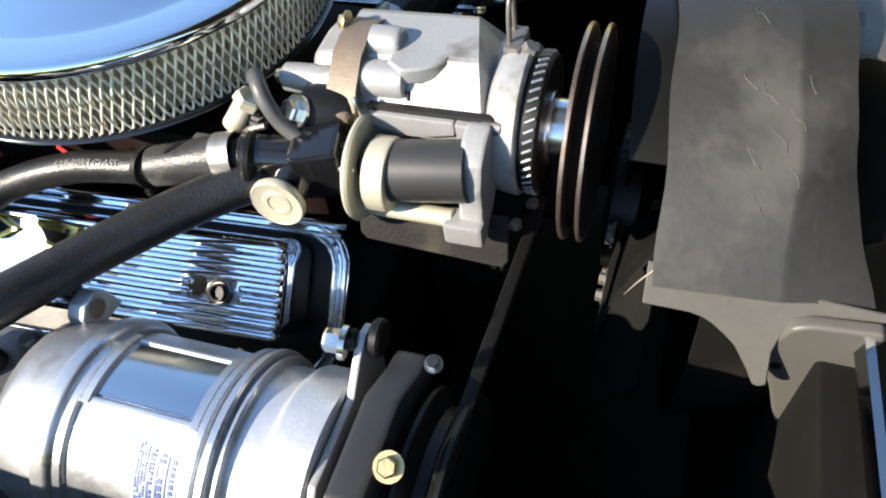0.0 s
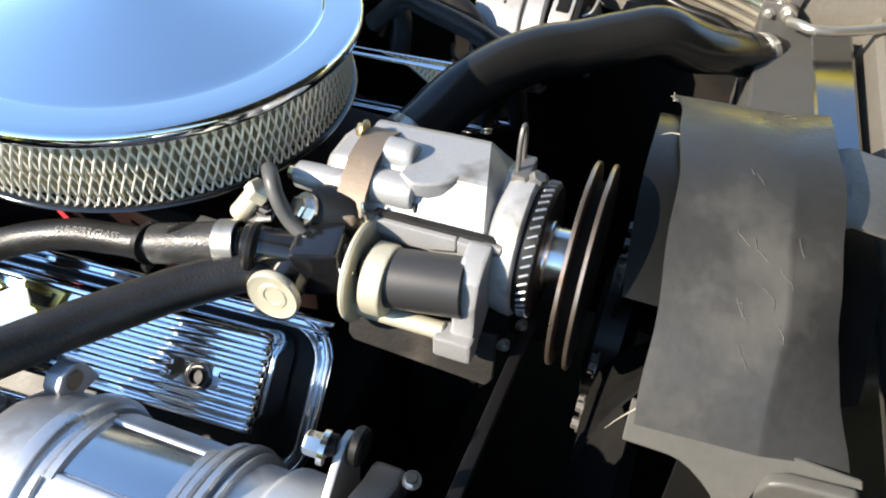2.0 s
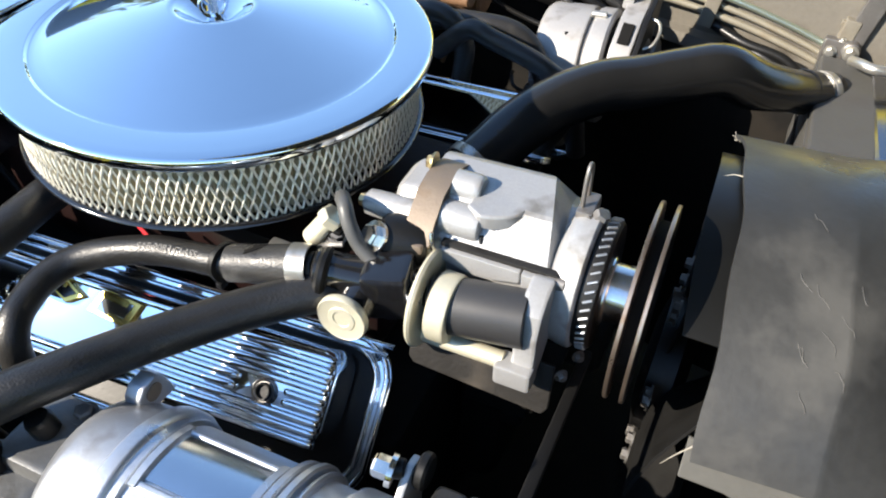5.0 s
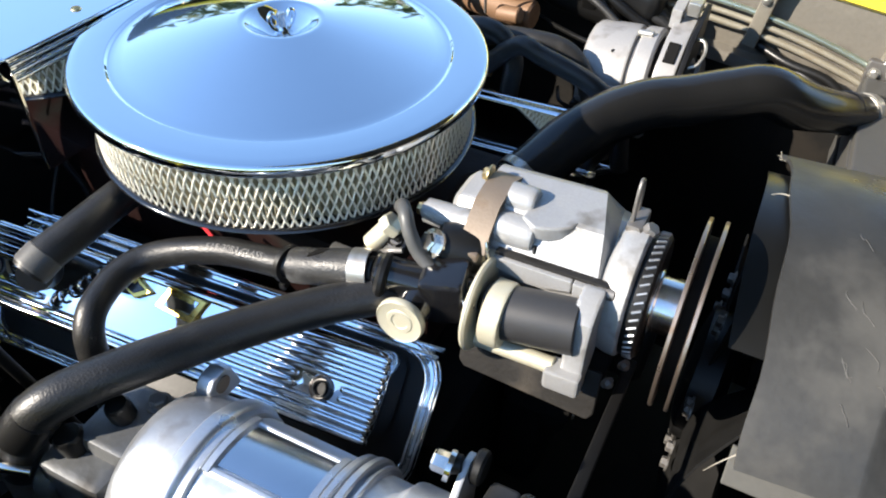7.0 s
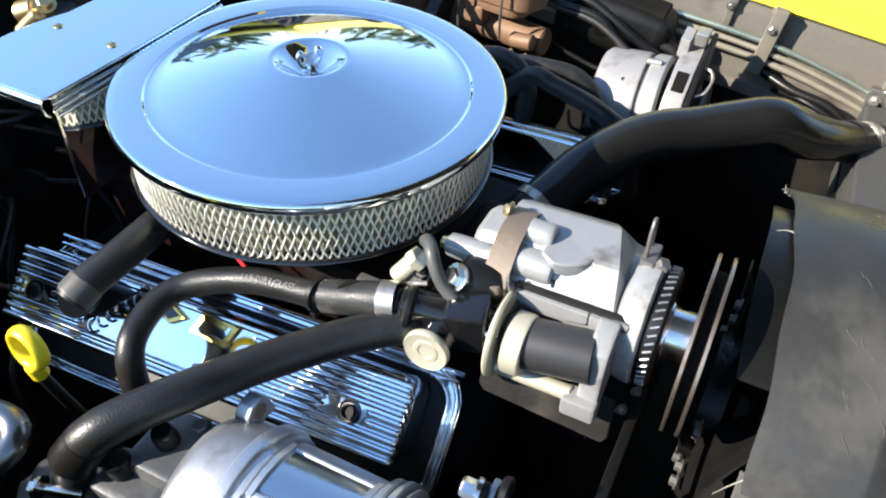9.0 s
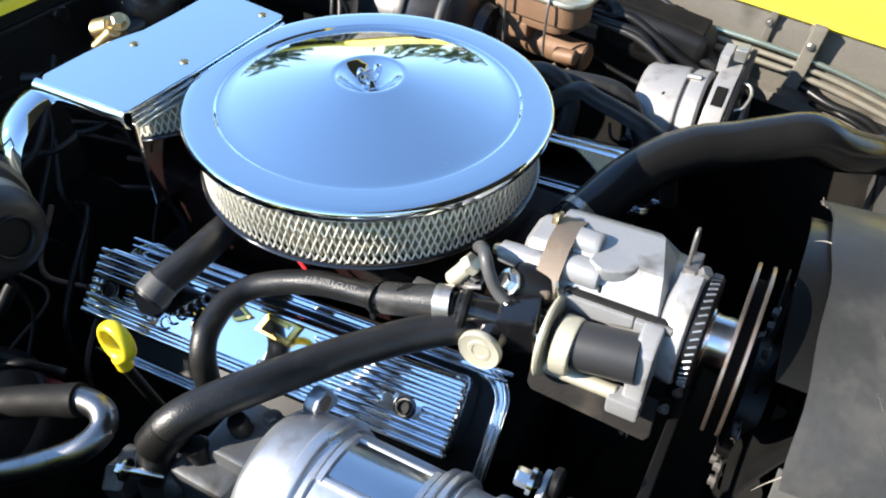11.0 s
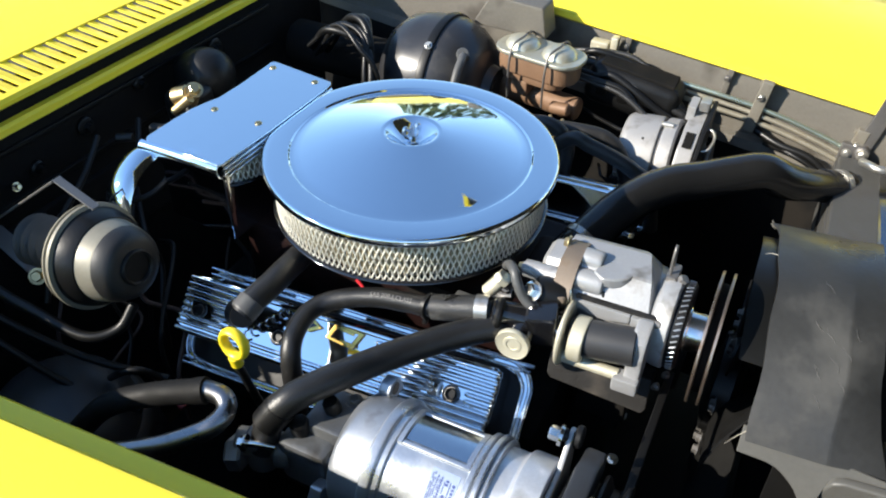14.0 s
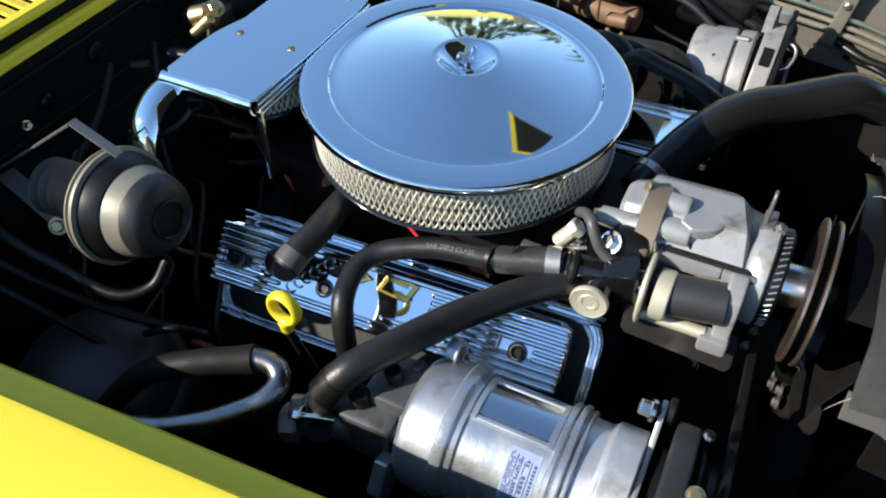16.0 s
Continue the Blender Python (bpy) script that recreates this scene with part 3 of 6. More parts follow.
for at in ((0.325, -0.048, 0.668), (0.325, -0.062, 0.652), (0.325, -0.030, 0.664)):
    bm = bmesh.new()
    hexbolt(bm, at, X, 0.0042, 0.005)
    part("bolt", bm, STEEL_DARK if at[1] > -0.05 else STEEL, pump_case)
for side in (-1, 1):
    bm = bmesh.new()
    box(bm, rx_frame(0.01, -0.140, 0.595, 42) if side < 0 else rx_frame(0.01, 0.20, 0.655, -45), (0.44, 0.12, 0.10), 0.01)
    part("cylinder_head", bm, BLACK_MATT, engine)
bm = bmesh.new()
box(bm, (0.0, 0, 0.74), (0.40, 0.20, 0.10), 0.02)
lathe(bm, [(0, 0), (0, 0.06), (0.04, 0.06), (0.04, 0.0)], (0, 0, 0.79), Z, 32)
box(bm, (0.185, 0.01, 0.765), (0.05, 0.08, 0.07), 0.012)
part("intake_manifold", bm, ENGINE_RED, engine, "dull red-black intake manifold")


# ---- valve covers: ribbed, polished ----

def valve_cover(m, full):
    """A ribbed cover along local x, outboard along -y, top along z."""
    at = m.translation
    cover = thing("valve_cover", at, "polished aluminium valve cover with long ribs, bolts and a gold emblem" if full else "polished ribbed aluminium valve cover behind the air cleaner", "valve cover")
    bm = bmesh.new()
    prism(bm, rounded(0.450, 0.132, 0.034, 7), 0.006, m @ Matrix.Translation((-0.003, -0.014, -0.062)), 0.002)
    flange = part("flange", bm, CHROME, cover, "mirror-bright rounded rim")
    for inset, r, lift in ((0.0035, 0.0026, -0.0555), (0.0110, 0.0022, -0.0540)):
        bm = bmesh.new()
        lip = [m @ Vector((x - 0.003, y - 0.014, lift)) for x, y in rounded(0.450 - 2 * inset, 0.132 - 2 * inset, 0.034 - inset * 0.7, 7)]
        tube(bm, lip + lip[:2], r, 10, 3)
        part("rolled_lip", bm, CHROME, flange)
    bm = bmesh.new()
    prism(bm, rounded(0.424, 0.106, 0.026, 6), 0.0035, m @ Matrix.Translation((-0.003, -0.014, -0.0575)), 0.001)
    part("recess", bm, BLACK, cover, "black recess inside the rim")
    bm = bmesh.new()
    prism(bm, rounded(0.4085, 0.0735, 0.016, 6), 0.050, m @ Matrix.Translation((-0.0105, 0, -0.053)), 0.005, 3)
    body = part("shell", bm, CHROME, cover)
    bolts = [0.1459, -0.0742, -0.1875]
    ribs = [-0.0312 + 0.0078 * k for k in range(9)]

    def rib(x0, x1, y):
        t = bmesh.new()
        sec = [(-0.0029, -0.001), (-0.0028, 0.0034), (-0.0024, 0.0046), (-0.0016, 0.0052), (0.0, 0.0054), (0.0016, 0.0052), (0.0024, 0.0046), (0.0028, 0.0034), (0.0029, -0.001)]
        rings = []
        for x, k in ((x0, 0.35), (x0 + 0.002, 0.8), (x0 + 0.005, 1), (x1 - 0.005, 1), (x1 - 0.002, 0.8), (x1, 0.35)):
            rings.append([t.verts.new((x, y + a * (0.4 + 0.6 * k), b * k if b > 0 else b)) for a, b in sec])
        for a, b in zip(rings, rings[1:]):
            for i in range(len(sec) - 1):
                t.faces.new((a[i], a[i + 1], b[i + 1], b[i]))
        t.faces.new(rings[0])
        t.faces.new(rings[-1][::-1])
        b2 = bmesh.new()
        merge(b2, t, m @ Matrix.Translation((0, 0, -0.0035)))
        part("rib", b2, CHROME, body, smooth=60)
    for k, y in enumerate(ribs):
        cuts = [(-0.2145, 0.1935)]
        gaps = []
        if full and k in (3, 4):
            gaps += [(0.1234, 0.1605), (-0.2010, -0.1690)]
        if full and 4 <= k <= 7:
            gaps.append((-0.128, 0.045))
        if full and k in (2, 3):
            gaps.append((-0.126, -0.004) if k == 2 else (-0.130, 0.030))
        for g0, g1 in gaps:
            kept = []
            for a, b in cuts:
                if g1 <= a or g0 >= b:
                    kept.append((a, b))
                else:
                    kept += [c for c in ((a, g0), (g1, b)) if c[1] - c[0] > 0.012]
            cuts = kept
        for a, b in cuts:
            rib(a, b, y)
    for x in (bolts if full else bolts[:1]):
        bm = bmesh.new()
        n = m.to_3x3() @ Z
        p = m @ Vector((x, -0.005, -0.0032))
        lathe(bm, [(0, 0.0), (0, 0.0105), (0.0009, 0.0105), (0.0012, 0.0098), (0.0012, 0.0)], p, n, 28)
        seat = part("bolt_seat", bm, BLACK_GLOSS, cover, "black spot face round the bolt")
        bm = bmesh.new()
        lathe(bm, [(0.001, 0.0), (0.001, 0.0068), (0.0040, 0.0068), (0.0048, 0.0060), (0.0046, 0.0050), (0.0020, 0.0046), (0.0020, 0)], p, n, 28)
        part("bolt", bm, BLACK, seat, "dark socket bolt")
        bm = bmesh.new()
        lathe(bm, [(0.0012, 0.0068), (0.0012, 0.0078), (0.0020, 0.0076), (0.0020, 0.0068)], p, n, 28)
        part("washer", bm, STEEL_DARK, seat)
    if full:
        # raised marque lettering kept as plain strokes
        for k in range(7):
            bm = bmesh.new()
            x, y = -0.112 + 0.0072 * k, -0.014 + 0.0072 * k
            lp = [m @ Vector((x + 0.0055 * math.cos(q) - 0.0035 * math.sin(q), y - 0.0035 * math.cos(q) - 0.0050 * math.sin(q), -0.0022)) for q in [2 * math.pi * i / 10 for i in range(9 if k % 2 else 7)]]
            tube(bm, lp, 0.0012, 8, 3)
            part("raised_stroke", bm, CHROME, body)
        for outline, inset, bars in (([(-0.016, 0.011), (0.021, 0.007), (0.030, 0.028), (-0.007, 0.0315)], 0.72, ((0.006, 0.0255, 0.026, 0.004), (0.014, 0.0125, 0.020, 0.0035))), ([(-0.064, 0.024), (-0.037, 0.011), (-0.022, 0.020), (-0.049, 0.033)], 0.66, ((-0.046, 0.027, 0.016, 0.0035),))):
            bm = bmesh.new()
            prism(bm, outline, 0.004, m @ Matrix.Translation((0, 0, -0.003)), 0.001)
            emblem = part("emblem", bm, GOLD, body, "chrome and gold flag emblem")
            cx, cy = sum(p[0] for p in outline) / 4, sum(p[1] for p in outline) / 4
            bm = bmesh.new()
            prism(bm, [(cx + (a - cx) * inset, cy + (b - cy) * inset) for a, b in outline], 0.0008, m @ Matrix.Translation((0, 0, 0.0009)), 0.0002, 1)
            part("emblem_field", bm, BLACK_GLOSS if inset < 0.7 else CHROME, emblem)
            bm = bmesh.new()
            for x, y, w, h in bars:
                box(bm, m @ Matrix.Translation((x, y, 0.0022)) @ Matrix.Rotation(-0.1 if inset > 0.7 else -0.4, 4, "Z"), (w, h, 0.0014), 0.0004, 1)
            part("emblem_inlay", bm, GOLD, emblem, "gold inlay")
    return cover


PITCH = Matrix.Rotation(radians(-4.0), 4, "Y")
valve_cover(Matrix.Translation((0.0113, -0.2064, 0.7456)) @ Matrix.Rotation(radians(3.45), 4, "Z") @ Matrix.Rotation(radians(-1.8), 4, "Y") @ Matrix.Rotation(radians(42.0), 4, "X"), True)
valve_cover(Matrix.Translation((0.032, 0.196, 0.780)) @ PITCH @ Matrix.Rotation(radians(180), 4, "Z") @ Matrix.Rotation(radians(30), 4, "X"), False)


# ---- air cleaner ----
cleaner = thing("air_cleaner", (0, 0, 0.80), "round chrome air cleaner with a wire mesh band and cream filter", "air cleaner")
bm = bmesh.new()
lathe(bm, [(0.909, 0), (0.9085, 0.010), (0.9110, 0.016), (0.9185, 0.026), (0.9228, 0.0305), (0.9238, 0.0340), (0.9234, 0.037), *[(0.9232 - 0.215 * (r - 0.0373) - 0.25 * max(0, r - 0.0373) ** 2, r) for r in (0.045, 0.06, 0.075, 0.09, 0.105, 0.12, 0.132, 0.1395)], (0.8986, 0.1432), (0.8984, 0.1442), (0.8988, 0.1452), (0.9004, 0.1466), (0.9010, 0.1478), (0.9010, 0.160), (0.9009, 0.168), (0.9006, 0.1745), (0.8996, 0.1768), (0.8972, 0.1780), (0.8930, 0.1782), (0.8900, 0.1770), (0.8888, 0.1750), (0.8895, 0.172), (0.8905, 0.160), (0.8905, 0.0)], (0, 0, 0), Z, 160)
part("lid", bm, CHROME, cleaner, "mirror chrome lid with a shallow cone", 60)
bm = bmesh.new()
lathe(bm, [(0, 0), (0, 0.0085), (0.002, 0.0085), (0.003, 0.006), (0.006, 0.0055), (0.008, 0.004), (0.008, 0.0)], (0, 0, 0.9085), Z, 24)
for s in (-1, 1):
    d = Vector((0.45, 0.89, 0))
    t = bmesh.new()
    tube(t, [Vector((0, 0, 0.912)) + d * s * 0.003, Vector((0, 0, 0.918)) + d * s * 0.009, Vector((0, 0, 0.925)) + d * s * 0.0115, Vector((0, 0, 0.930)) + d * s * 0.009, Vector((0, 0, 0.925)) + d * s * 0.0055], 0.0022, 10, 6)
    merge(bm, t)
part("wing_nut", bm, CHROME, cleaner)
bm = bmesh.new()
rod(bm, (0, 0, 0.908), (0, 0, 0.929), 0.0032, 14)
part("stud", bm, CHROME_WORN, cleaner)
# pleated element behind the mesh
bm = bmesh.new()
N = 300
lo, hi = [], []
for k in range(N):
    a, r = 2 * math.pi * k / N, 0.1605 if k % 2 else 0.1565
    lo.append(bm.verts.new((r * math.cos(a), r * math.sin(a), 0.834)))
    hi.append(bm.verts.new((r * math.cos(a), r * math.sin(a), 0.890)))
for k in range(N):
    j = (k + 1) % N
    bm.faces.new((lo[k], lo[j], hi[j], hi[k]))
part("filter_element", bm, FILTER, cleaner, "cream pleated paper element", 0)
# expanded metal: slanted strands in both directions, wider where they meet
verts, faces = [], []
N, ZB, ZT, TURNS = 150, 0.833, 0.8905, 0.132
for fam in (1, -1):
    for k in range(N):
        prev = None
        for q in range(15):
            f = q / 14
            a = 2 * math.pi * k / N + fam * TURNS * f
            r = 0.1662 + 0.0005 * fam * math.cos(f * math.pi * 6.3)
            tang = np.array([-math.sin(a) * fam * 0.38, math.cos(a) * fam * 0.38, 1.0])
            rad = np.array([math.cos(a), math.sin(a), 0.0])
            c = rad * r + np.array([0, 0, ZB + (ZT - ZB) * f])
            side = np.cross(tang, rad)
            side /= np.linalg.norm(side)
            wide = 0.00085 + 0.00025 * math.cos(f * math.pi * 12.6) ** 2
            n = len(verts)
            verts += [c + side * wide, c + rad * 0.0008, c - side * wide]
            if prev is not None:
                faces += [(prev, prev + 1, n + 1, n), (prev + 1, prev + 2, n + 2, n + 1)]
            prev = n
me = bpy.data.meshes.new("mesh_band")
me.from_pydata([tuple(v) for v in verts], [], faces)
me.materials.append(WIRE_MESH)
ob = new("mesh_band", me)
ob.parent, ob.matrix_parent_inverse = cleaner, base_of(cleaner).inverted()
tagged(ob, "plated diamond wire mesh", kind="stuff")
bm = bmesh.new()
lathe(bm, [(0.818, 0.0), (0.818, 0.12), (0.826, 0.150), (0.829, 0.168), (0.832, 0.1712), (0.8345, 0.1700), (0.8350, 0.166), (0.8335, 0.160), (0.832, 0.0)], (0, 0, 0), Z, 128)
part("base", bm, BLACK_GLOSS, cleaner, "black rolled-edge base pan", 60)
bm = bmesh.new()
lathe(bm, [(0.775, 0.055), (0.80, 0.058), (0.822, 0.064)], (0, 0, 0), Z, 48)
part("throat", bm, BLACK, cleaner)

# ---- ignition shield: chrome box behind the air cleaner ----
shield = thing("ignition_shield", (-0.23, -0.02, 0.78), "chrome ignition shield box with a flat screwed lid", "ignition shield")
TOP = [(-0.283, -0.143), (-0.276, -0.147), (-0.172, -0.148), (-0.168, -0.143), (-0.166, -0.06), (-0.166, 0.078), (-0.170, 0.085), (-0.270, 0.098), (-0.275, 0.094), (-0.272, 0.02), (-0.273, -0.022), (-0.279, -0.040), (-0.284, -0.062), (-0.286, -0.090), (-0.286, -0.138)]
bm = bmesh.new()
prism(bm, TOP, 0.0035, Matrix.Translation((0, 0, 0.9015)), 0.0014, 3)
part("lid", bm, CHROME, shield, "flat mirror chrome lid", 30)
for k in range(3):
    bm = bmesh.new()
    tube(bm, [(-0.1695, -0.142, 0.897 - 0.0065 * k), (-0.167, -0.06, 0.897 - 0.0065 * k), (-0.167, 0.08, 0.897 - 0.0065 * k)], 0.0024, 10, 4)
    part("trim_bead", bm, CHROME, shield)
bm = bmesh.new()
prism(bm, [(-0.279, -0.133), (-0.175, -0.138), (-0.170, -0.06), (-0.170, 0.078), (-0.27, 0.088), (-0.279, -0.05)], 0.115, Matrix.Translation((0, 0, 0.786)), 0.003, 2)
part("body", bm, CHROME, shield, "chrome side walls mirroring the dark bay", 30)
bm = bmesh.new()
sheet(bm, [[(x, -0.1462 + 0.0008 * k, 0.9035), (x, -0.1492 + 0.0008 * k, 0.9025), (x, -0.1522 + 0.0008 * k, 0.8995), (x, -0.1530 + 0.0008 * k, 0.895), (x, -0.1515 + 0.0008 * k, 0.889), (x, -0.147 + 0.0008 * k, 0.885)] for k, x in enumerate((-0.286, -0.272, -0.25, -0.22, -0.195, -0.172))], -0.002)
part("rolled_edge", bm, CHROME, shield, "rolled bright front edge", 80)
for x, y in ((-0.257, -0.049), (-0.188, -0.050), (-0.188, 0.073), (-0.262, 0.080)):
    bm = bmesh.new()
    lathe(bm, [(0, 0), (0, 0.0048), (0.0012, 0.0042), (0.002, 0.0025), (0.002, 0)], (x, y, 0.905), Z, 18)
    box(bm, Matrix.Translation((x, y, 0.9072)) @ Matrix.Rotation(0.7, 4, "Z"), (0.006, 0.0009, 0.0006))
    part("screw", bm, BRASS, shield, "brassy screw")
bm = bmesh.new()
box(bm, (-0.1635, -0.1445, 0.866), (0.0022, 0.0030, 0.056), 0.0006, 1)
part("corner_strip", bm, CHROME_WORN, shield)
bm = bmesh.new()
line = spline([(-0.281, -0.128, 0.892), (-0.285, -0.16, 0.889), (-0.286, -0.190, 0.872), (-0.284, -0.207, 0.845), (-0.280, -0.212, 0.80)], 8)
sheet(bm, [[p + Vector((-0.015, 0, -0.005)), p + Vector((-0.011, -0.003, 0.0005)), p + Vector((-0.002, -0.0045, 0.003)), p + Vector((0.008, -0.0045, 0.003)), p + Vector((0.015, -0.003, 0.0005)), p + Vector((0.019, 0, -0.005))] for p in line], 0.002)
part("plug_wire_duct", bm, CHROME, shield, "curved chrome wire duct", 50)


# ---- belt-driven pump on the front of the engine ----
pump = thing("belt_driven_pump", (0.29, -0.07, 0.742), "silver cast belt-driven pump with a toothed cap and filter cartridge", "pump")
PY, PZ = -0.060, 0.830


def ring(x, pts):
    return [(x, PY + a, PZ + b) for a, b in pts]


# main housing: a flat-topped casting lofted along x
SEC = [(-0.042, -0.012), (-0.0425, 0.016), (-0.040, 0.027), (-0.0185, 0.0492), (-0.0150, 0.0504), (0.0240, 0.0512), (0.030, 0.0490), (0.056, 0.030), (0.058, 0.000), (0.046, -0.035), (0.020, -0.052), (-0.015, -0.054), (-0.036, -0.040)]


def loft(bm, rows):
    rings = [[bm.verts.new(p) for p in r] for r in rows]
    n = len(rings[0])
    for a, b in zip(rings, rings[1:]):
        for k in range(n):
            j = (k + 1) % n
            bm.faces.new((a[k], a[j], b[j], b[k]))
    bm.faces.new(rings[0][::-1])
    bm.faces.new(rings[-1])
    return bm


def scaled(s, t=None, up=0.0):
    t = s if t is None else t
    return [(a * s, b * t + up) for a, b in SEC]


def skewed(x, pts, k):
    """A section whose near side stands further forward."""
    return [(x - k * (a - 0.026), PY + a, PZ + b) for a, b in pts]


bm = bmesh.new()
t = bmesh.new()
loft(t, [ring(0.203, scaled(0.62, 0.60, 0.008)), ring(0.208, scaled(0.72, 0.72, 0.006)), ring(0.222, scaled(0.80, 0.80, 0.004)), ring(0.225, scaled(0.98)), ring(0.290, scaled(1.0)), skewed(0.3085, scaled(1.0), 0.26), skewed(0.3225, scaled(0.94, 0.66), 0.12), ring(0.333, scaled(0.9, 0.62))])
bmesh.ops.bevel(t, geom=[e for e in t.edges if e.calc_face_angle(0) > 0.25], offset=0.0014, segments=2, affect="EDGES")
merge(bm, t)
part("housing", bm, ALU_SILVER, pump, "bright silver flat-topped casting", 14)
# two bosses beside the strap, and the lip of the flat between them and the front
for x1, a, b, r in ((0.2665, -0.006, 0.0485, 0.0115), (0.2750, -0.0265, 0.0362, 0.0125)):
    bm = bmesh.new()
    lathe(bm, [(0, 0), (0, r), (x1 - 0.2515, r), (x1 - 0.2475, r * 0.94), (x1 - 0.2460, r * 0.80), (x1 - 0.2460, 0)], (0.246, PY + a, PZ + b), X, 26)
    part("boss", bm, ALU_SILVER, pump)
bm = bmesh.new()
prism(bm, [(0.262, -0.0260), (0.2735, -0.0335), (0.2830, -0.0315), (0.2930, -0.0265), (0.2985, -0.0215), (0.3010, -0.0165), (0.3000, 0.0), (0.262, 0.0)], 0.0120, Matrix.Translation((0, PY, PZ + 0.0385)), 0.0022, 3)
part("flat_lip", bm, ALU_SILVER, pump)
bm = bmesh.new()
rod(bm, (0.2762, PY - 0.0335, PZ + 0.0340), (0.2775, PY - 0.0365, PZ + 0.0290), 0.0016, 10)
part("drain_slot", bm, BLACK, pump)
# seam with its dark gasket along the near side, and the split flange under it
bm = bmesh.new()
box(bm, Matrix.Translation((0.2930, PY - 0.0418, PZ + 0.0265)), (0.084, 0.006, 0.0036), 0.0008)
part("seam_gasket", bm, TRAY, pump, "dark gasket line")
FLANK = Matrix(((1, 0, 0, 0), (0, 0, -1, PY - 0.036), (0, 1, 0, 0), (0, 0, 0, 1)))
for outline in ([(0.2500, 0.8550), (0.2500, 0.8460), (0.2600, 0.8430), (0.2740, 0.8385), (0.2880, 0.8390), (0.3100, 0.8440), (0.3100, 0.8550)], [(0.3108, 0.8555), (0.3112, 0.8420), (0.3330, 0.8400), (0.3335, 0.8540)]):
    bm = bmesh.new()
    prism(bm, outline, 0.0120 if outline[0][0] < 0.3 else 0.0135, FLANK, 0.0016, 2)
    part("seam_flange", bm, ALU_SILVER, pump)
bm = bmesh.new()
rod(bm, (0.327, PY - 0.0430, PZ + 0.0215), (0.3405, PY - 0.0430, PZ + 0.0215), 0.0056, 16)
part("seam_bolt", bm, STEEL_DARK, pump)
bm = bmesh.new()
rod(bm, (0.2395, PY - 0.0440, PZ + 0.0195), (0.2510, PY - 0.0440, PZ + 0.0195), 0.0062, 16)
rod(bm, (0.2365, PY - 0.0440, PZ + 0.0195), (0.2400, PY - 0.0440, PZ + 0.0195), 0.0045, 6)
part("seam_bolt", bm, CREAM, pump, "cream plated bolt")
bm = bmesh.new()
tube(bm, [(0.2465, PY - 0.0500, PZ + 0.0390), (0.2480, PY - 0.0525, PZ + 0.0320), (0.2478, PY - 0.0510, PZ + 0.0255), (0.2468, PY - 0.0485, PZ + 0.0175)], 0.0016, 8, 6)
part("bail_wire", bm, ALU_POLISH, pump)
# strap round the rear
bm = bmesh.new()
pts = [(-0.0535, 0.028), (-0.050, 0.034), (-0.045, 0.040), (-0.028, 0.0535), (-0.012, 0.0570), (0.004, 0.0560), (0.022, 0.048), (0.038, 0.030)]
sheet(bm, [[(x, PY + a, PZ + b) for a, b in pts] for x in (0.226, 0.2275, 0.2445, 0.246)], -0.0022)
strap = part("strap", bm, RUST_TAN, pump, "tan corroded clamping strap", 30)
bm = bmesh.new()
box(bm, Matrix.Translation((0.236, PY - 0.0555, PZ + 0.0260)), (0.014, 0.007, 0.010), 0.002)
part("strap_foot", bm, RUST_TAN, pump)
for x, a, b in ((0.229, -0.056, 0.026), (0.229, 0.002, 0.056)):
    bm = bmesh.new()
    hexbolt(bm, (x - 0.003, PY + a, PZ + b), -X, 0.0052, 0.006)
    part("bolt", bm, BRASS, pump)
# rear stubs
bm = bmesh.new()
lathe(bm, [(0, 0), (0, 0.006), (0.003, 0.0065), (0.003, 0.0095), (0.010, 0.0100), (0.030, 0.0105), (0.045, 0.012)], (0.186, -0.090, 0.862), X, 22)
part("rear_stub", bm, ALU_SILVER, pump)
bm = bmesh.new()
hexbolt(bm, (0.1875, -0.090, 0.862), -X, 0.0052, 0.006, False)
part("bolt", bm, BRASS, pump)
bm = bmesh.new()
lathe(bm, [(0, 0), (0, 0.0125), (0.003, 0.0165), (0.010, 0.0180), (0.030, 0.0180), (0.034, 0.015), (0.034, 0)], (0.208, -0.112, 0.8535), (0.93, 0.32, -0.12), 26)
part("rear_plug", bm, BLACK, pump)
bm = bmesh.new()
hexbolt(bm, (0.2105, -0.121, 0.8610), (-0.40, -0.62, 0.62), 0.0078, 0.0095)
part("bolt", bm, CHROME_WORN, pump, "bright hexagonal bolt")
# front cap, toothed ring, shaft and pulley
bm = bmesh.new()
lathe(bm, [(0.322, 0), (0.322, 0.034), (0.3260, 0.0350), (0.3275, 0.0425), (0.3300, 0.0462), (0.3345, 0.0488), (0.3405, 0.0503), (0.3475, 0.0508), (0.3492, 0.0495), (0.3496, 0.0480), (0.3496, 0.0)], (0, PY - 0.005, PZ - 0.004), X, 72)
part("front_cap", bm, ALU_SILVER, pump)
bm = bmesh.new()
lathe(bm, [(0.3490, 0), (0.3490, 0.0462), (0.3515, 0.0470), (0.3605, 0.0470), (0.3625, 0.0450), (0.3630, 0.0)], (0, PY - 0.005, PZ - 0.005), X, 64)
teeth = part("toothed_ring", bm, BLACK, pump, "black ring with bright notches")
tooth = None
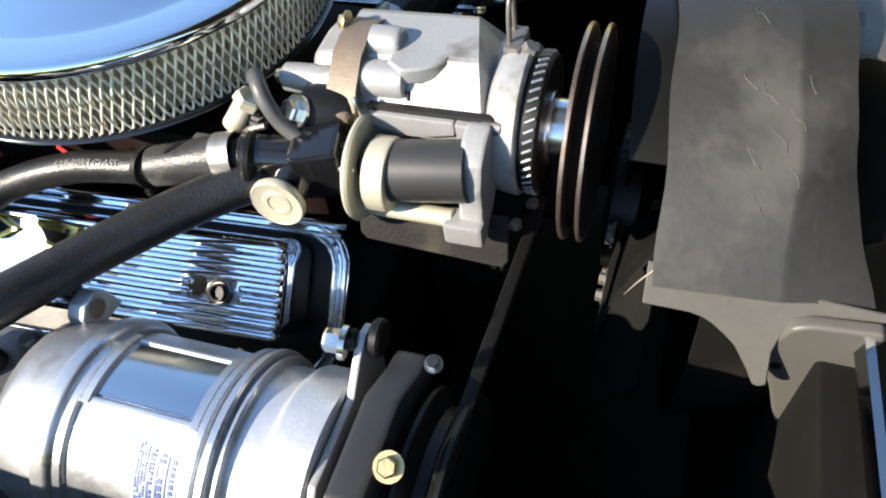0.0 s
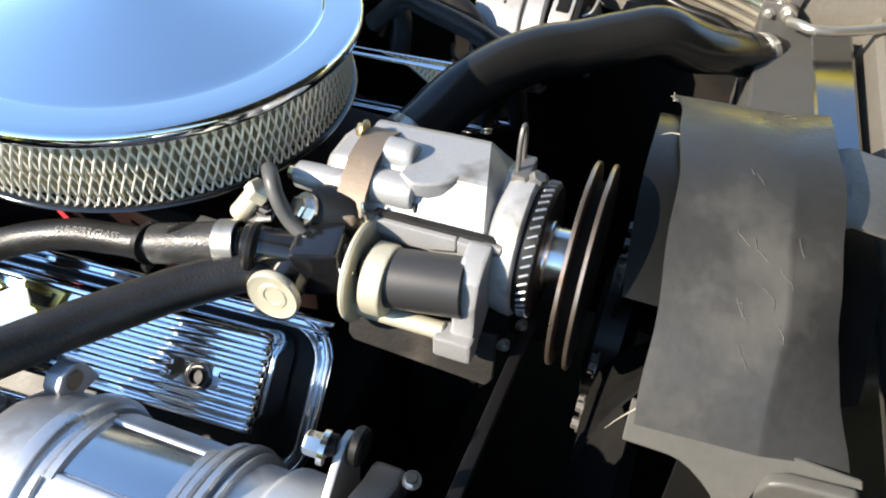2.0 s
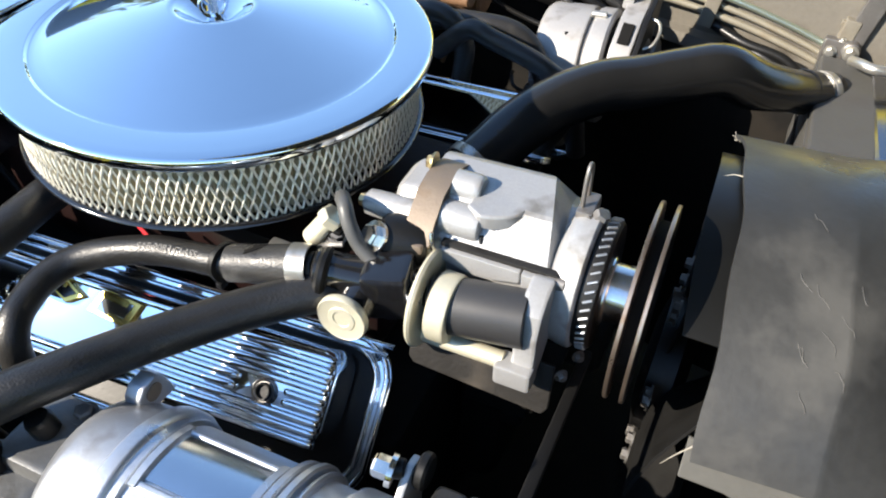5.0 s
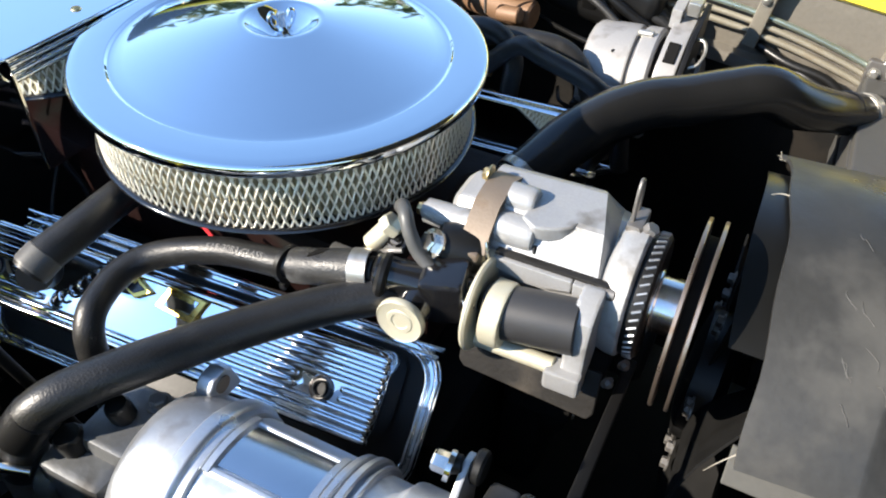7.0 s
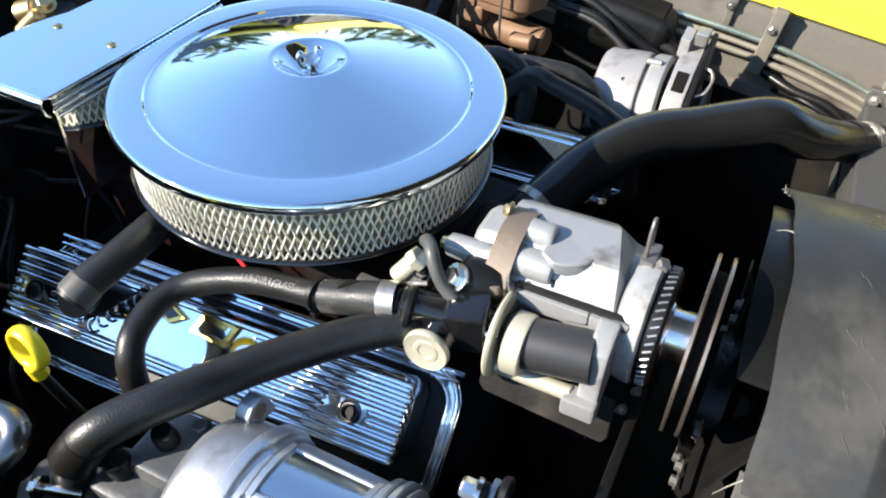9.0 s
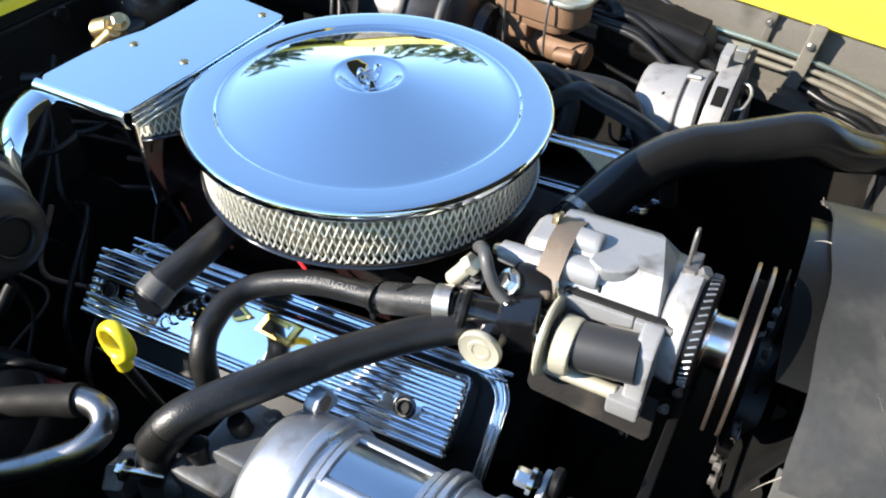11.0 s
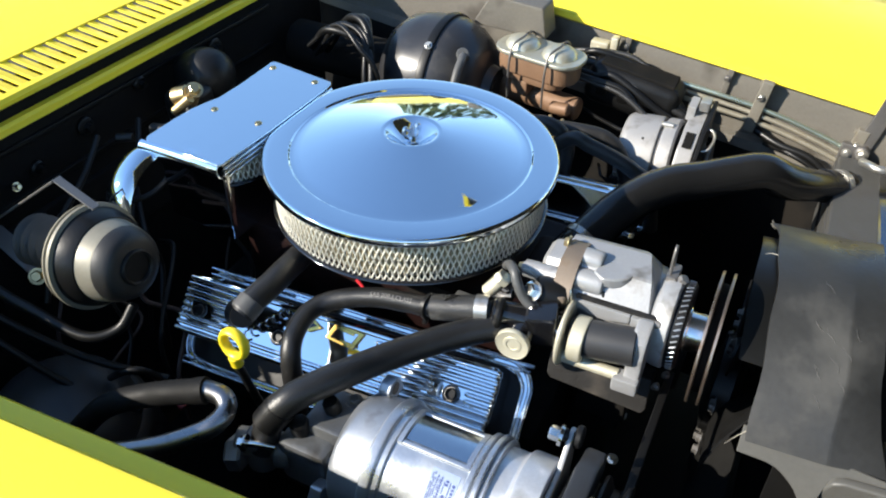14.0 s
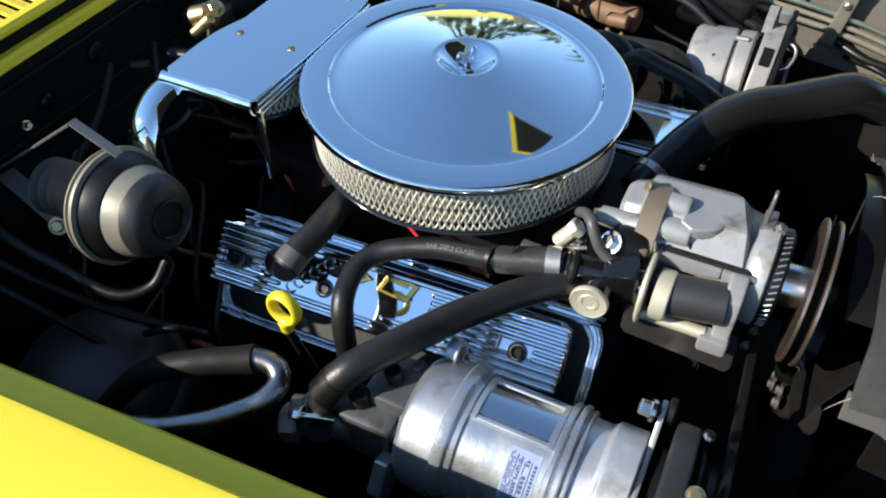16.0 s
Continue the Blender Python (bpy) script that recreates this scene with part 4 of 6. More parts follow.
for k in range(46):
    m = Matrix.Translation((0.3565, PY - 0.005, PZ - 0.005)) @ Matrix.Rotation(2 * math.pi * k / 46, 4, "X")
    if tooth is None:
        bm = bmesh.new()
        box(bm, m @ Matrix.Translation((0, 0, 0.0469)) @ Matrix.Rotation(radians(28), 4, "Z"), (0.0074, 0.0017, 0.0030), 0.0005, 1)
        tooth, first = part("tooth", bm, ALU_DIM, teeth), m
    else:
        twin(tooth, m @ first.inverted())
bm = bmesh.new()
lathe(bm, [(0.3595, 0), (0.3595, 0.026), (0.3640, 0.0255), (0.3650, 0.0215), (0.384, 0.0215), (0.384, 0)], (0, PY - 0.006, PZ - 0.008), X, 40)
part("shaft", bm, ALU_POLISH, pump)
for x0, lean in ((0.3830, -0.3), (0.3910, 0.4)):
    bm = bmesh.new()
    prof = [(x0, 0.0), (x0, 0.030), (x0 + 0.001 * lean, 0.045), (x0 + 0.0045 * lean, 0.0680), (x0 + 0.0047 * lean, 0.0700), (x0 + 0.0047 * lean + 0.0022, 0.0700), (x0 + 0.0045 * lean + 0.0026, 0.0680), (x0 + 0.001 * lean + 0.0026, 0.045), (x0 + 0.0026, 0.030), (x0 + 0.0026, 0.0)]
    lathe(bm, prof, (0, PY - 0.010, PZ - 0.005), X, 72)
    disc = part("pulley_flange", bm, RUST, pump, "worn rusty pulley disc")
    bm = bmesh.new()
    e = x0 + 0.0047 * lean
    lathe(bm, [(e - 0.0003, 0.0680), (e - 0.0003, 0.0702), (e + 0.0001, 0.0706), (e + 0.0021, 0.0706), (e + 0.0025, 0.0702), (e + 0.0025, 0.0680)], (0, PY - 0.010, PZ - 0.005), X, 72)
    part("rim", bm, RIM, disc, "rubbed bright rim")
bm = bmesh.new()
lathe(bm, [(0.3845, 0), (0.3845, 0.058), (0.3920, 0.058), (0.3920, 0)], (0, PY - 0.010, PZ - 0.005), X, 48)
part("pulley_core", bm, BLACK_MATT, pump)
# lifting eye on top
bm = bmesh.new()
tube(bm, [(0.333, -0.052, 0.868), (0.333, -0.052, 0.890), (0.333, -0.050, 0.903), (0.333, -0.045, 0.908), (0.333, -0.040, 0.903), (0.333, -0.038, 0.890), (0.333, -0.038, 0.868)], 0.0017, 10, 6)
box(bm, (0.336, -0.046, 0.872), (0.012, 0.026, 0.012), 0.002)
part("lifting_eye", bm, STEEL_DARK, pump)
bm = bmesh.new()
hexbolt(bm, (0.345, -0.055, 0.872), (0.5, 0, 0.87), 0.006, 0.008)
part("bolt", bm, STEEL_DARK, pump)
# filter cartridge on the near side
CY, CZ = -0.127, 0.8305
bm = bmesh.new()
rod(bm, (0.258, CY - 0.004, CZ - 0.0035), (0.324, CY + 0.002, CZ + 0.002), 0.0202, 40, 0.04)
part("cartridge", bm, CARTRIDGE, pump, "smooth black cartridge")
bm = bmesh.new()
lathe(bm, [(0.2475, 0), (0.2475, 0.0320), (0.2485, 0.0350), (0.2505, 0.0360), (0.2525, 0.0350), (0.2530, 0.0320), (0.2530, 0)], (0.001, CY + 0.001, CZ - 0.0065), X, 48)
part("flange_disc", bm, CREAM, pump, "cream plated disc")
bm = bmesh.new()
lathe(bm, [(0.2585, 0), (0.2585, 0.0232), (0.2600, 0.0248), (0.2710, 0.0248), (0.2730, 0.0240), (0.2738, 0.0225), (0.2735, 0)], (0.0015, CY - 0.004, CZ - 0.0045), X, 48)
part("cartridge_collar", bm, CREAM, pump, "cream plated collar")
bm = bmesh.new()
rod(bm, (0.252, -0.1385, 0.8010), (0.314, -0.1385, 0.8010), 0.0064, 18)
part("tie_rod", bm, CREAM, pump)
bm = bmesh.new()
t = bmesh.new()
prism(t, [(-0.146, 0.790), (-0.132, 0.787), (-0.118, 0.792), (-0.102, 0.806), (-0.098, 0.852), (-0.108, 0.858), (-0.122, 0.855), (-0.134, 0.846), (-0.140, 0.830), (-0.140, 0.812)], 0.0165, Matrix(((0, 0, 1, 0.3185), (1, 0, 0, 0), (0, 1, 0, 0), (0, 0, 0, 1))), 0.003, 2)
merge(bm, t)
box(bm, (0.3225, -0.1405, 0.7960), (0.027, 0.018, 0.0185), 0.003)
part("end_bracket", bm, ALU_SILVER, pump, "silver end bracket holding the cartridge", 30)
bm = bmesh.new()
t = bmesh.new()
prism(t, [(0.244, 0.009), (0.346, 0.004), (0.350, 0.010), (0.348, 0.044), (0.244, 0.046), (0.238, 0.038), (0.239, 0.014)], 0.004, Matrix.Translation((-0.003, -0.132, 0.744)) @ Matrix.Rotation(radians(66), 4, "X"), 0.0015)
merge(bm, t)
part("support_tray", bm, TRAY, pump, "dark oily bent mounting plate")
bm = bmesh.new()
box(bm, (0.294, -0.090, 0.752), (0.10, 0.04, 0.006), 0.002)
box(bm, (0.290, -0.060, 0.70), (0.06, 0.03, 0.10), 0.004)
# Shade under the pump, put into the foot's near-black colour.
part("mounting_foot", bm, BLACK_MATT, pump, "mounting foot, near black for shade")
for x, y, z in ((0.350, -0.122, 0.785), (0.355, -0.093, 0.776)):
    bm = bmesh.new()
    hexbolt(bm, (x, y, z), (0.7, -0.7, 0.1), 0.0034, 0.005)
    part("bolt", bm, STEEL_DARK, pump)

# the engine sits nose-up by some degrees
pump.matrix_basis = Matrix.Translation((0.2945, -0.07, 0.741)) @ Matrix.Rotation(radians(-2.5), 4, "Y")

# ---- black valve block with the round cream knob, between hoses and pump ----
block = thing("hose_valve", (0.20, -0.145, 0.80), "black hose valve with a round cream knob", "valve")
bm = bmesh.new()
rod(bm, (0.176, -0.148, 0.837), (0.252, -0.129, 0.829), 0.0142, 28)
box(bm, Matrix.Translation((0.228, -0.135, 0.832)) @ Matrix.Rotation(radians(14), 4, "Z") @ Matrix.Rotation(radians(-8), 4, "Y"), (0.034, 0.036, 0.040), 0.005)
rod(bm, (0.213, -0.139, 0.829), (0.2110, -0.162, 0.8215), 0.0135, 28)
part("valve_body", bm, BLACK_GLOSS, block)
bm = bmesh.new()
lathe(bm, [(0, 0.0), (0, 0.0172), (0.0015, 0.0183), (0.005, 0.0183), (0.0065, 0.0173), (0.0058, 0.0163), (0.0052, 0.010), (0.0058, 0.0095), (0.0058, 0.0065), (0.0050, 0.006), (0.0050, 0)], (0.2095, -0.1665, 0.8228), (0.04, -0.99, 0.08), 44)
part("knob", bm, CREAM, block, "round cream plated knob")
bm = bmesh.new()
rod(bm, (0.252, -0.143, 0.836), (0.246, -0.150, 0.838), 0.0042, 14)
part("nipple", bm, CHROME_WORN, block)
bm = bmesh.new()
rod(bm, (0.180, -0.1495, 0.836), (0.188, -0.1475, 0.835), 0.0178, 30)
part("retaining_ring", bm, BLACK, block)


def clamp(at, axis, r, w=0.012):
    c = thing("hose_clamp", at, "bright worm-drive hose clamp round a hose end", "clamp", group="hose clamps")
    bm = bmesh.new()
    lathe(bm, [(-w / 2, r), (-w / 2, r + 0.0014), (w / 2, r + 0.0014), (w / 2, r)], at, axis, 36)
    part("band", bm, CLAMP_METAL, c)
    m = frame_of(at, axis)
    bm = bmesh.new()
    box(bm, m @ Matrix.Rotation(radians(160), 4, "Z") @ Matrix.Translation((r + 0.004, 0, 0)), (0.007, 0.014, w * 0.8), 0.001)
    part("screw_housing", bm, CLAMP_METAL, c)
    bm = bmesh.new()
    q = m @ Matrix.Rotation(radians(160), 4, "Z")
    hexbolt(bm, q @ Vector((r + 0.004, 0.007, 0)), q.to_3x3() @ Y, 0.0035, 0.006, False)
    part("screw", bm, STEEL, c)
    return c


# ---- heater hoses ----
def hose(pts, r, label, name="heater_hose", mat_=None, n=12):
    h = thing(name, pts[0], label, "hose")
    bm = bmesh.new()
    tube(bm, pts, r, 24, n, 0.012)
    part("tube", bm, mat_ or BRAID, h)
    return h


H1 = [(0.176, -0.146, 0.834), (0.150, -0.150, 0.829), (0.106, -0.160, 0.8205), (0.080, -0.163, 0.8175), (0.052, -0.167, 0.8145), (0.020, -0.176, 0.8075), (-0.006, -0.190, 0.8000), (-0.016, -0.208, 0.7965), (-0.016, -0.230, 0.7935), (-0.010, -0.252, 0.7880), (-0.004, -0.264, 0.765), (0.0, -0.268, 0.70)]
hose1 = hose(H1, 0.0112, "black rubber heater hose with faded printing over the valve cover")
bm = bmesh.new()
tube(bm, [(0.168, -0.1470, 0.8325), (0.150, -0.1505, 0.8290), (0.128, -0.1555, 0.8245), (0.112, -0.1590, 0.8215)], lambda u: 0.0150 - 0.0012 * u, 26, 8, 0.03)
cuff = part("split_sleeve", bm, SLEEVE, hose1, "dusty grey rubber sleeve with a torn split")
bm = bmesh.new()
sheet(bm, [[Vector((x, y, z)) + Vector((0, -math.sin(radians(g)), math.cos(radians(g)))) * 0.0151 for g in gs] for x, y, z, gs in ((0.1385, -0.1530, 0.8265, (-24, -20, -16)), (0.1345, -0.1540, 0.8258, (-26, -14, 0)), (0.1300, -0.1550, 0.8249, (-20, 0, 14)), (0.1265, -0.1560, 0.8242, (8, 13, 18)))], -0.0006)
part("tear", bm, BLACK_MATT, cuff, "dark tear in the rubber")
clamp((0.166, -0.1475, 0.8325), Vector((0.97, 0.2, 0.16)), 0.0146, 0.014)
bm = bmesh.new()
lathe(bm, [(-0.0022, 0.0110), (-0.0022, 0.0150), (0.0022, 0.0150), (0.0022, 0.0110)], (0.1085, -0.1595, 0.8210), (0.96, -0.2, 0.16), 30)
box(bm, (0.1085, -0.168, 0.807), (0.005, 0.008, 0.006), 0.001)
part("cable_tie", bm, BLACK, hose1)
H2 = [(0.208, -0.134, 0.812), (0.190, -0.150, 0.8215), (0.149, -0.185, 0.8185), (0.109, -0.235, 0.8190), (0.082, -0.285, 0.8260), (0.063, -0.315, 0.8255), (0.048, -0.336, 0.8190), (0.036, -0.348, 0.800), (0.027, -0.355, 0.760)]
hose2 = hose(H2, 0.0146, "thick black rubber heater hose curving down behind the compressor")
bm = bmesh.new()
lathe(bm, [(-0.013, 0.0144), (-0.012, 0.0160), (0.012, 0.0160), (0.013, 0.0144)], (0.0385, -0.3455, 0.8045), (0.45, 0.45, 0.75), 30)
part("end_sleeve", bm, BLACK, hose2, "black crimped end sleeve")
H3 = [(-0.068, -0.118, 0.812), (-0.070, -0.140, 0.809), (-0.072, -0.165, 0.807), (-0.076, -0.200, 0.802), (-0.081, -0.226, 0.797), (-0.085, -0.240, 0.789)]
hose3 = hose(H3, 0.0150, "black rubber breather hose from the valve cover to the air cleaner", "breather_hose")
bm = bmesh.new()
lathe(bm, [(-0.010, 0.0149), (-0.009, 0.0160), (0.006, 0.0160), (0.008, 0.0149)], Vector((-0.0828, -0.2325, 0.7940)), Vector((-0.18, -0.78, -0.35)), 30)
part("end_cuff", bm, RUBBER_DUSTY, hose3, "worn grey end cuff")
bm = bmesh.new()
lathe(bm, [(0, 0.0), (0, 0.0165), (0.010, 0.0175), (0.016, 0.0165), (0.034, 0.0140), (0.046, 0.0140), (0.046, 0)], (-0.118, -0.212, 0.752), (0.62, -0.50, 0.60), 28)
solo("breather_grommet", bm, BLACK, "black rubber grommet on the valve cover", "grommet")
H4 = [(0.170, -0.098, 0.858), (0.178, -0.110, 0.871), (0.187, -0.122, 0.875), (0.194, -0.129, 0.867), (0.203, -0.132, 0.854), (0.216, -0.134, 0.8450), (0.227, -0.135, 0.8415), (0.237, -0.136, 0.8405)]
hose(H4, 0.0053, "thin dusty grey vacuum hose looping to the valve", "vacuum_hose", RUBBER_DUSTY)

# print on the heater hose
def lettering(text, size):
    cu = bpy.data.curves.new("print", "FONT")
    cu.body, cu.size, cu.extrude = text, size, 0.0002
    cu.align_x, cu.align_y = "CENTER", "CENTER"
    tmp = bpy.data.objects.new("print", cu)
    me = bpy.data.meshes.new_from_object(tmp)
    bpy.data.objects.remove(tmp)
    return me


me = lettering("SAE 20R3 CLASS", 0.0070)
line = spline(H1, 40)
lens_ = [0.0]
for a, b in zip(line, line[1:]):
    lens_.append(lens_[-1] + (b - a).length)
mid = 0.112
for v in me.vertices:
    s = mid - v.co.x
    i = max(1, min(len(line) - 2, next((k for k, L in enumerate(lens_) if L > s), len(line) - 2)))
    p, d = line[i].copy(), (line[i + 1] - line[i - 1]).normalized()
    p += d * (s - lens_[i])
    u = Vector((0, -0.55, 0.83))
    u = (u - d * u.dot(d)).normalized()
    w = d.cross(u)
    ang = v.co.y / 0.0112
    rr = 0.0114 + v.co.z
    v.co = p + (u * math.cos(ang) + w * math.sin(ang)) * rr
me.materials.append(INK_GREY)
ob = new("print", me)
ob.parent, ob.matrix_parent_inverse = hose1, base_of(hose1).inverted()

# small brass and steel fittings behind the valve
fit = thing("coolant_fitting", (0.185, -0.125, 0.80), "corroded brass and steel coolant fittings", "fitting")
bm = bmesh.new()
rod(bm, (0.160, -0.118, 0.832), (0.186, -0.122, 0.840), 0.009, 18)
box(bm, (0.176, -0.120, 0.848), (0.018, 0.014, 0.012), 0.002)
part("body", bm, BLACK, fit)
bm = bmesh.new()
rod(bm, (0.160, -0.126, 0.838), (0.174, -0.120, 0.858), 0.0078, 18)
rod(bm, (0.172, -0.121, 0.855), (0.177, -0.119, 0.862), 0.0098, 6)
part("elbow", bm, CREAM, fit, "cream plated elbow")
bm = bmesh.new()
hexbolt(bm, (0.180, -0.122, 0.846), (0.2, -0.5, 0.8), 0.0050, 0.007)
tube(bm, [(0.170, -0.131, 0.838), (0.180, -0.134, 0.847), (0.190, -0.132, 0.850)], 0.0022, 8, 5)
part("spring_clip", bm, STEEL_DARK, fit)
bm = bmesh.new()
box(bm, (0.135, -0.128, 0.820), (0.02, 0.01, 0.008), 0.002)
part("tab", bm, BARE_STEEL, fit)
bm = bmesh.new()
tube(bm, [(0.012, -0.136, 0.783), (0.006, -0.134, 0.786), (-0.002, -0.132, 0.790)], 0.0022, 8, 4)
solo("red_wire_end", bm, RED, "small red sleeved wire end under the air cleaner", "wire")

# ---- air conditioning compressor ----
comp = thing("ac_compressor", (0.20, -0.311, 0.69), "bare aluminium air conditioning compressor with ribs and a printed label", "compressor")
AY, AZ = -0.311, 0.757
bm = bmesh.new()
lathe(bm, [(0.108, 0), (0.108, 0.050), (0.110, 0.0555), (0.114, 0.0590), (0.120, 0.0606), (0.134, 0.0618), (0.148, 0.0622), (0.148, 0.0)], (0, AY, AZ), X, 72)
part("rear_head", bm, ALU_DIM, comp, "cast rear head, coloured darker for shade")
bm = bmesh.new()
lathe(bm, [(0.1465, 0), (0.1465, 0.0645), (0.1485, 0.0665), (0.1560, 0.0665), (0.1580, 0.0650), (0.1590, 0.0630), (0.1640, 0.0625), (0.1655, 0.0600), (0.1655, 0.0)], (0, AY, AZ), X, 72)
part("rear_band", bm, COMP, comp)
bm = bmesh.new()
lathe(bm, [(0.1645, 0), (0.1645, 0.0596), (0.240, 0.0596), (0.2405, 0.0)], (0, AY, AZ), X, 72)
part("barrel", bm, COMP, comp, "smooth blue-grey aluminium barrel")
for x0, r, w in ((0.2395, 0.0650, 0.0060), (0.2475, 0.0665, 0.0060), (0.2555, 0.0640, 0.0040)):
    bm = bmesh.new()
    lathe(bm, [(x0, 0.05), (x0, r - 0.0015), (x0 + 0.0012, r), (x0 + w - 0.0012, r), (x0 + w, r - 0.0015), (x0 + w, 0.05)], (0, AY, AZ), X, 72)
    part("band", bm, COMP, comp)
bm = bmesh.new()
lathe(bm, [(0.2405, 0), (0.2405, 0.0600), (0.2560, 0.0600), (0.258, 0.0588), (0.2745, 0.0584), (0.2770, 0.0596), (0.2795, 0.0628), (0.2820, 0.0634), (0.3035, 0.0634), (0.3050, 0.0615), (0.3050, 0.0600), (0.3050, 0.0)], (0, AY, AZ), X, 72)
part("front_head", bm, COMP_CAST, comp)
# polished flat on top of the barrel, inside raised bars
bm = bmesh.new()
sheet(bm, [[(x, AY + math.sin(radians(g)) * 0.0602, AZ + math.cos(radians(g)) * 0.0602) for x in (0.170, 0.2355)] for g in range(-6, 31, 4)], -0.0006)
part("polished_flat", bm, COMP_FLAT, comp, "smooth polished flat", 60)
for g, w in ((-10, 0.0055), (34, 0.005)):
    bm = bmesh.new()
    box(bm, Matrix.Translation((0.2025, AY, AZ)) @ Matrix.Rotation(radians(-g), 4, "X") @ Matrix.Translation((0, 0, 0.0600)), (0.074, w, 0.005), 0.0018, 3)
    part("raised_bar", bm, COMP, comp)
for x0 in (0.1690, 0.2365):
    bm = bmesh.new()
    sheet(bm, [[(x, AY + math.sin(radians(g)) * r, AZ + math.cos(radians(g)) * r) for x, r in ((x0 - 0.0026, 0.0598), (x0 - 0.0016, 0.0626), (x0 + 0.0016, 0.0626), (x0 + 0.0026, 0.0598))] for g in range(-12, 38, 4)], -0.001)
    part("raised_bar", bm, COMP, comp)
# ear with a bolt hole on the rear band
bm = bmesh.new()
t = bmesh.new()
prism(t, [(-0.014, 0), (-0.012, 0.016), (-0.006, 0.022), (0.006, 0.022), (0.012, 0.016), (0.018, -0.004)], 0.013, Matrix(((0, 0, 1, 0.116), (1, 0, 0, -0.262), (0, 1, 0, 0.793), (0, 0, 0, 1))), 0.002, 2)
merge(bm, t)
part("mounting_ear", bm, COMP, comp)
bm = bmesh.new()
lathe(bm, [(0, 0), (0, 0.0065), (0.0008, 0.0065), (0.0008, 0)], (0.1292, -0.262, 0.806), X, 18)
part("ear_bore", bm, RUST_TAN, comp)
bm = bmesh.new()
t = bmesh.new()
prism(t, [(-0.020, -0.016), (0.0, 0.010), (0.016, 0.004), (0.012, -0.03), (-0.008, -0.04)], 0.014, Matrix(((0, 0, 1, 0.096), (1, 0, 0, -0.372), (0, 1, 0, 0.757), (0, 0, 0, 1))), 0.003, 2)
merge(bm, t)
part("lower_ear", bm, ALU_DIM, comp)
# fitting block with two capped ports at the rear
bm = bmesh.new()
box(bm, (0.088, -0.309, 0.785), (0.046, 0.054, 0.036), 0.006)
box(bm, (0.076, -0.338, 0.760), (0.056, 0.040, 0.060), 0.008)
rod(bm, (0.104, -0.311, 0.757), (0.112, -0.311, 0.757), 0.044, 40)
hexbolt(bm, (0.100, -0.292, 0.803), (0, 0, 1), 0.006, 0.006)
hexbolt(bm, (0.104, -0.345, 0.775), (-1, 0, 0.2), 0.006, 0.006)
part("port_block", bm, OXIDE_DARK, comp, "grimy grey port block")
for x, y, z, r in ((0.087, -0.310, 0.803, 0.0085), (0.066, -0.336, 0.790, 0.0100)):
    bm = bmesh.new()
    lathe(bm, [(0, 0), (0, r), (0.012, r), (0.0145, r * 0.85), (0.0145, 0)], (x, y, z), Z + Vector((-0.1, -0.1, 0)), 12)
    part("port_cap", bm, BLACK, comp, "black plastic port cap")
# label with unreadable print
bm = bmesh.new()
rows = []
for k in range(12):
    a = radians(19 + 6 * k)
    rows.append([(x, AY - math.sin(a) * 0.0600, AZ + math.cos(a) * 0.0600) for x in (0.2075, 0.2345)])
sheet(bm, rows, -0.0003)
label = part("label", bm, LABEL_BLUE, comp, "pale blue printed label", 60)
lr = random.Random(3)
for x, half, step in ((0.2098, 0.0004, 1.1), (0.2115, 0.0004, 1.1), (0.2132, 0.0004, 1.1), (0.2150, 0.0005, 1.3), (0.2172, 0.0004, 1.1), (0.2190, 0.0008, 2.0), (0.2222, 0.0004, 1.1), (0.2245, 0.0013, 2.8), (0.2278, 0.0003, 60.0), (0.2312, 0.0012, 2.6)):
    deg = 22 + lr.uniform(0, 6)
    bm = bmesh.new()
    while deg < 80:
        run = min(step * lr.uniform(0.6, 1.1), 82 - deg)
        if lr.random() < 0.82:
            n = 2 + int(run / 6)
            sheet(bm, [[(u, AY - math.sin(radians(g)) * 0.0604, AZ + math.cos(radians(g)) * 0.0604) for u in (x - half, x + half)] for g in [deg + run * k / n for k in range(n + 1)]], -0.0002)
        deg += run + step * 0.35
    part("print_line", bm, LABEL_INK, label)
# front bracket plate, bolts, clutch and pulley
bm = bmesh.new()
t = bmesh.new()
prism(t, [(-0.376, 0.70), (-0.362, 0.79), (-0.335, 0.815), (-0.285, 0.812), (-0.264, 0.829), (-0.256, 0.832), (-0.247, 0.829), (-0.242, 0.815), (-0.252, 0.76), (-0.258, 0.70)], 0.005, Matrix(((0, 0, 1, 0.3055), (1, 0, 0, 0), (0, 1, 0, 0), (0, 0, 0, 1))), 0.0015, 2)
merge(bm, t)
part("front_plate", bm, ALU, comp, "bright worn bracket plate", 30)
bm = bmesh.new()
rod(bm, (0.3110, -0.252, 0.824), (0.3180, -0.252, 0.824), 0.011, 20)
rod(bm, (0.290, -0.262, 0.828), (0.306, -0.258, 0.829), 0.006, 14)
part("bushing", bm, BLACK, comp)
bm = bmesh.new()
hexbolt(bm, (0.3015, -0.2625, 0.8305), (-1, -0.1, 0.15), 0.0066, 0.0125)
part("bolt", bm, CHROME_WORN, comp)
bm = bmesh.new()
lathe(bm, [(0.316, 0), (0.316, 0.052), (0.318, 0.055), (0.344, 0.056), (0.346, 0.064), (0.3475, 0.0655), (0.3500, 0.0655), (0.3515, 0.063), (0.356, 0.056), (0.362, 0.056), (0.3665, 0.063), (0.368, 0.0655), (0.3705, 0.0655), (0.372, 0.064), (0.373, 0.045), (0.373, 0)], (0, AY, AZ), X, 72)
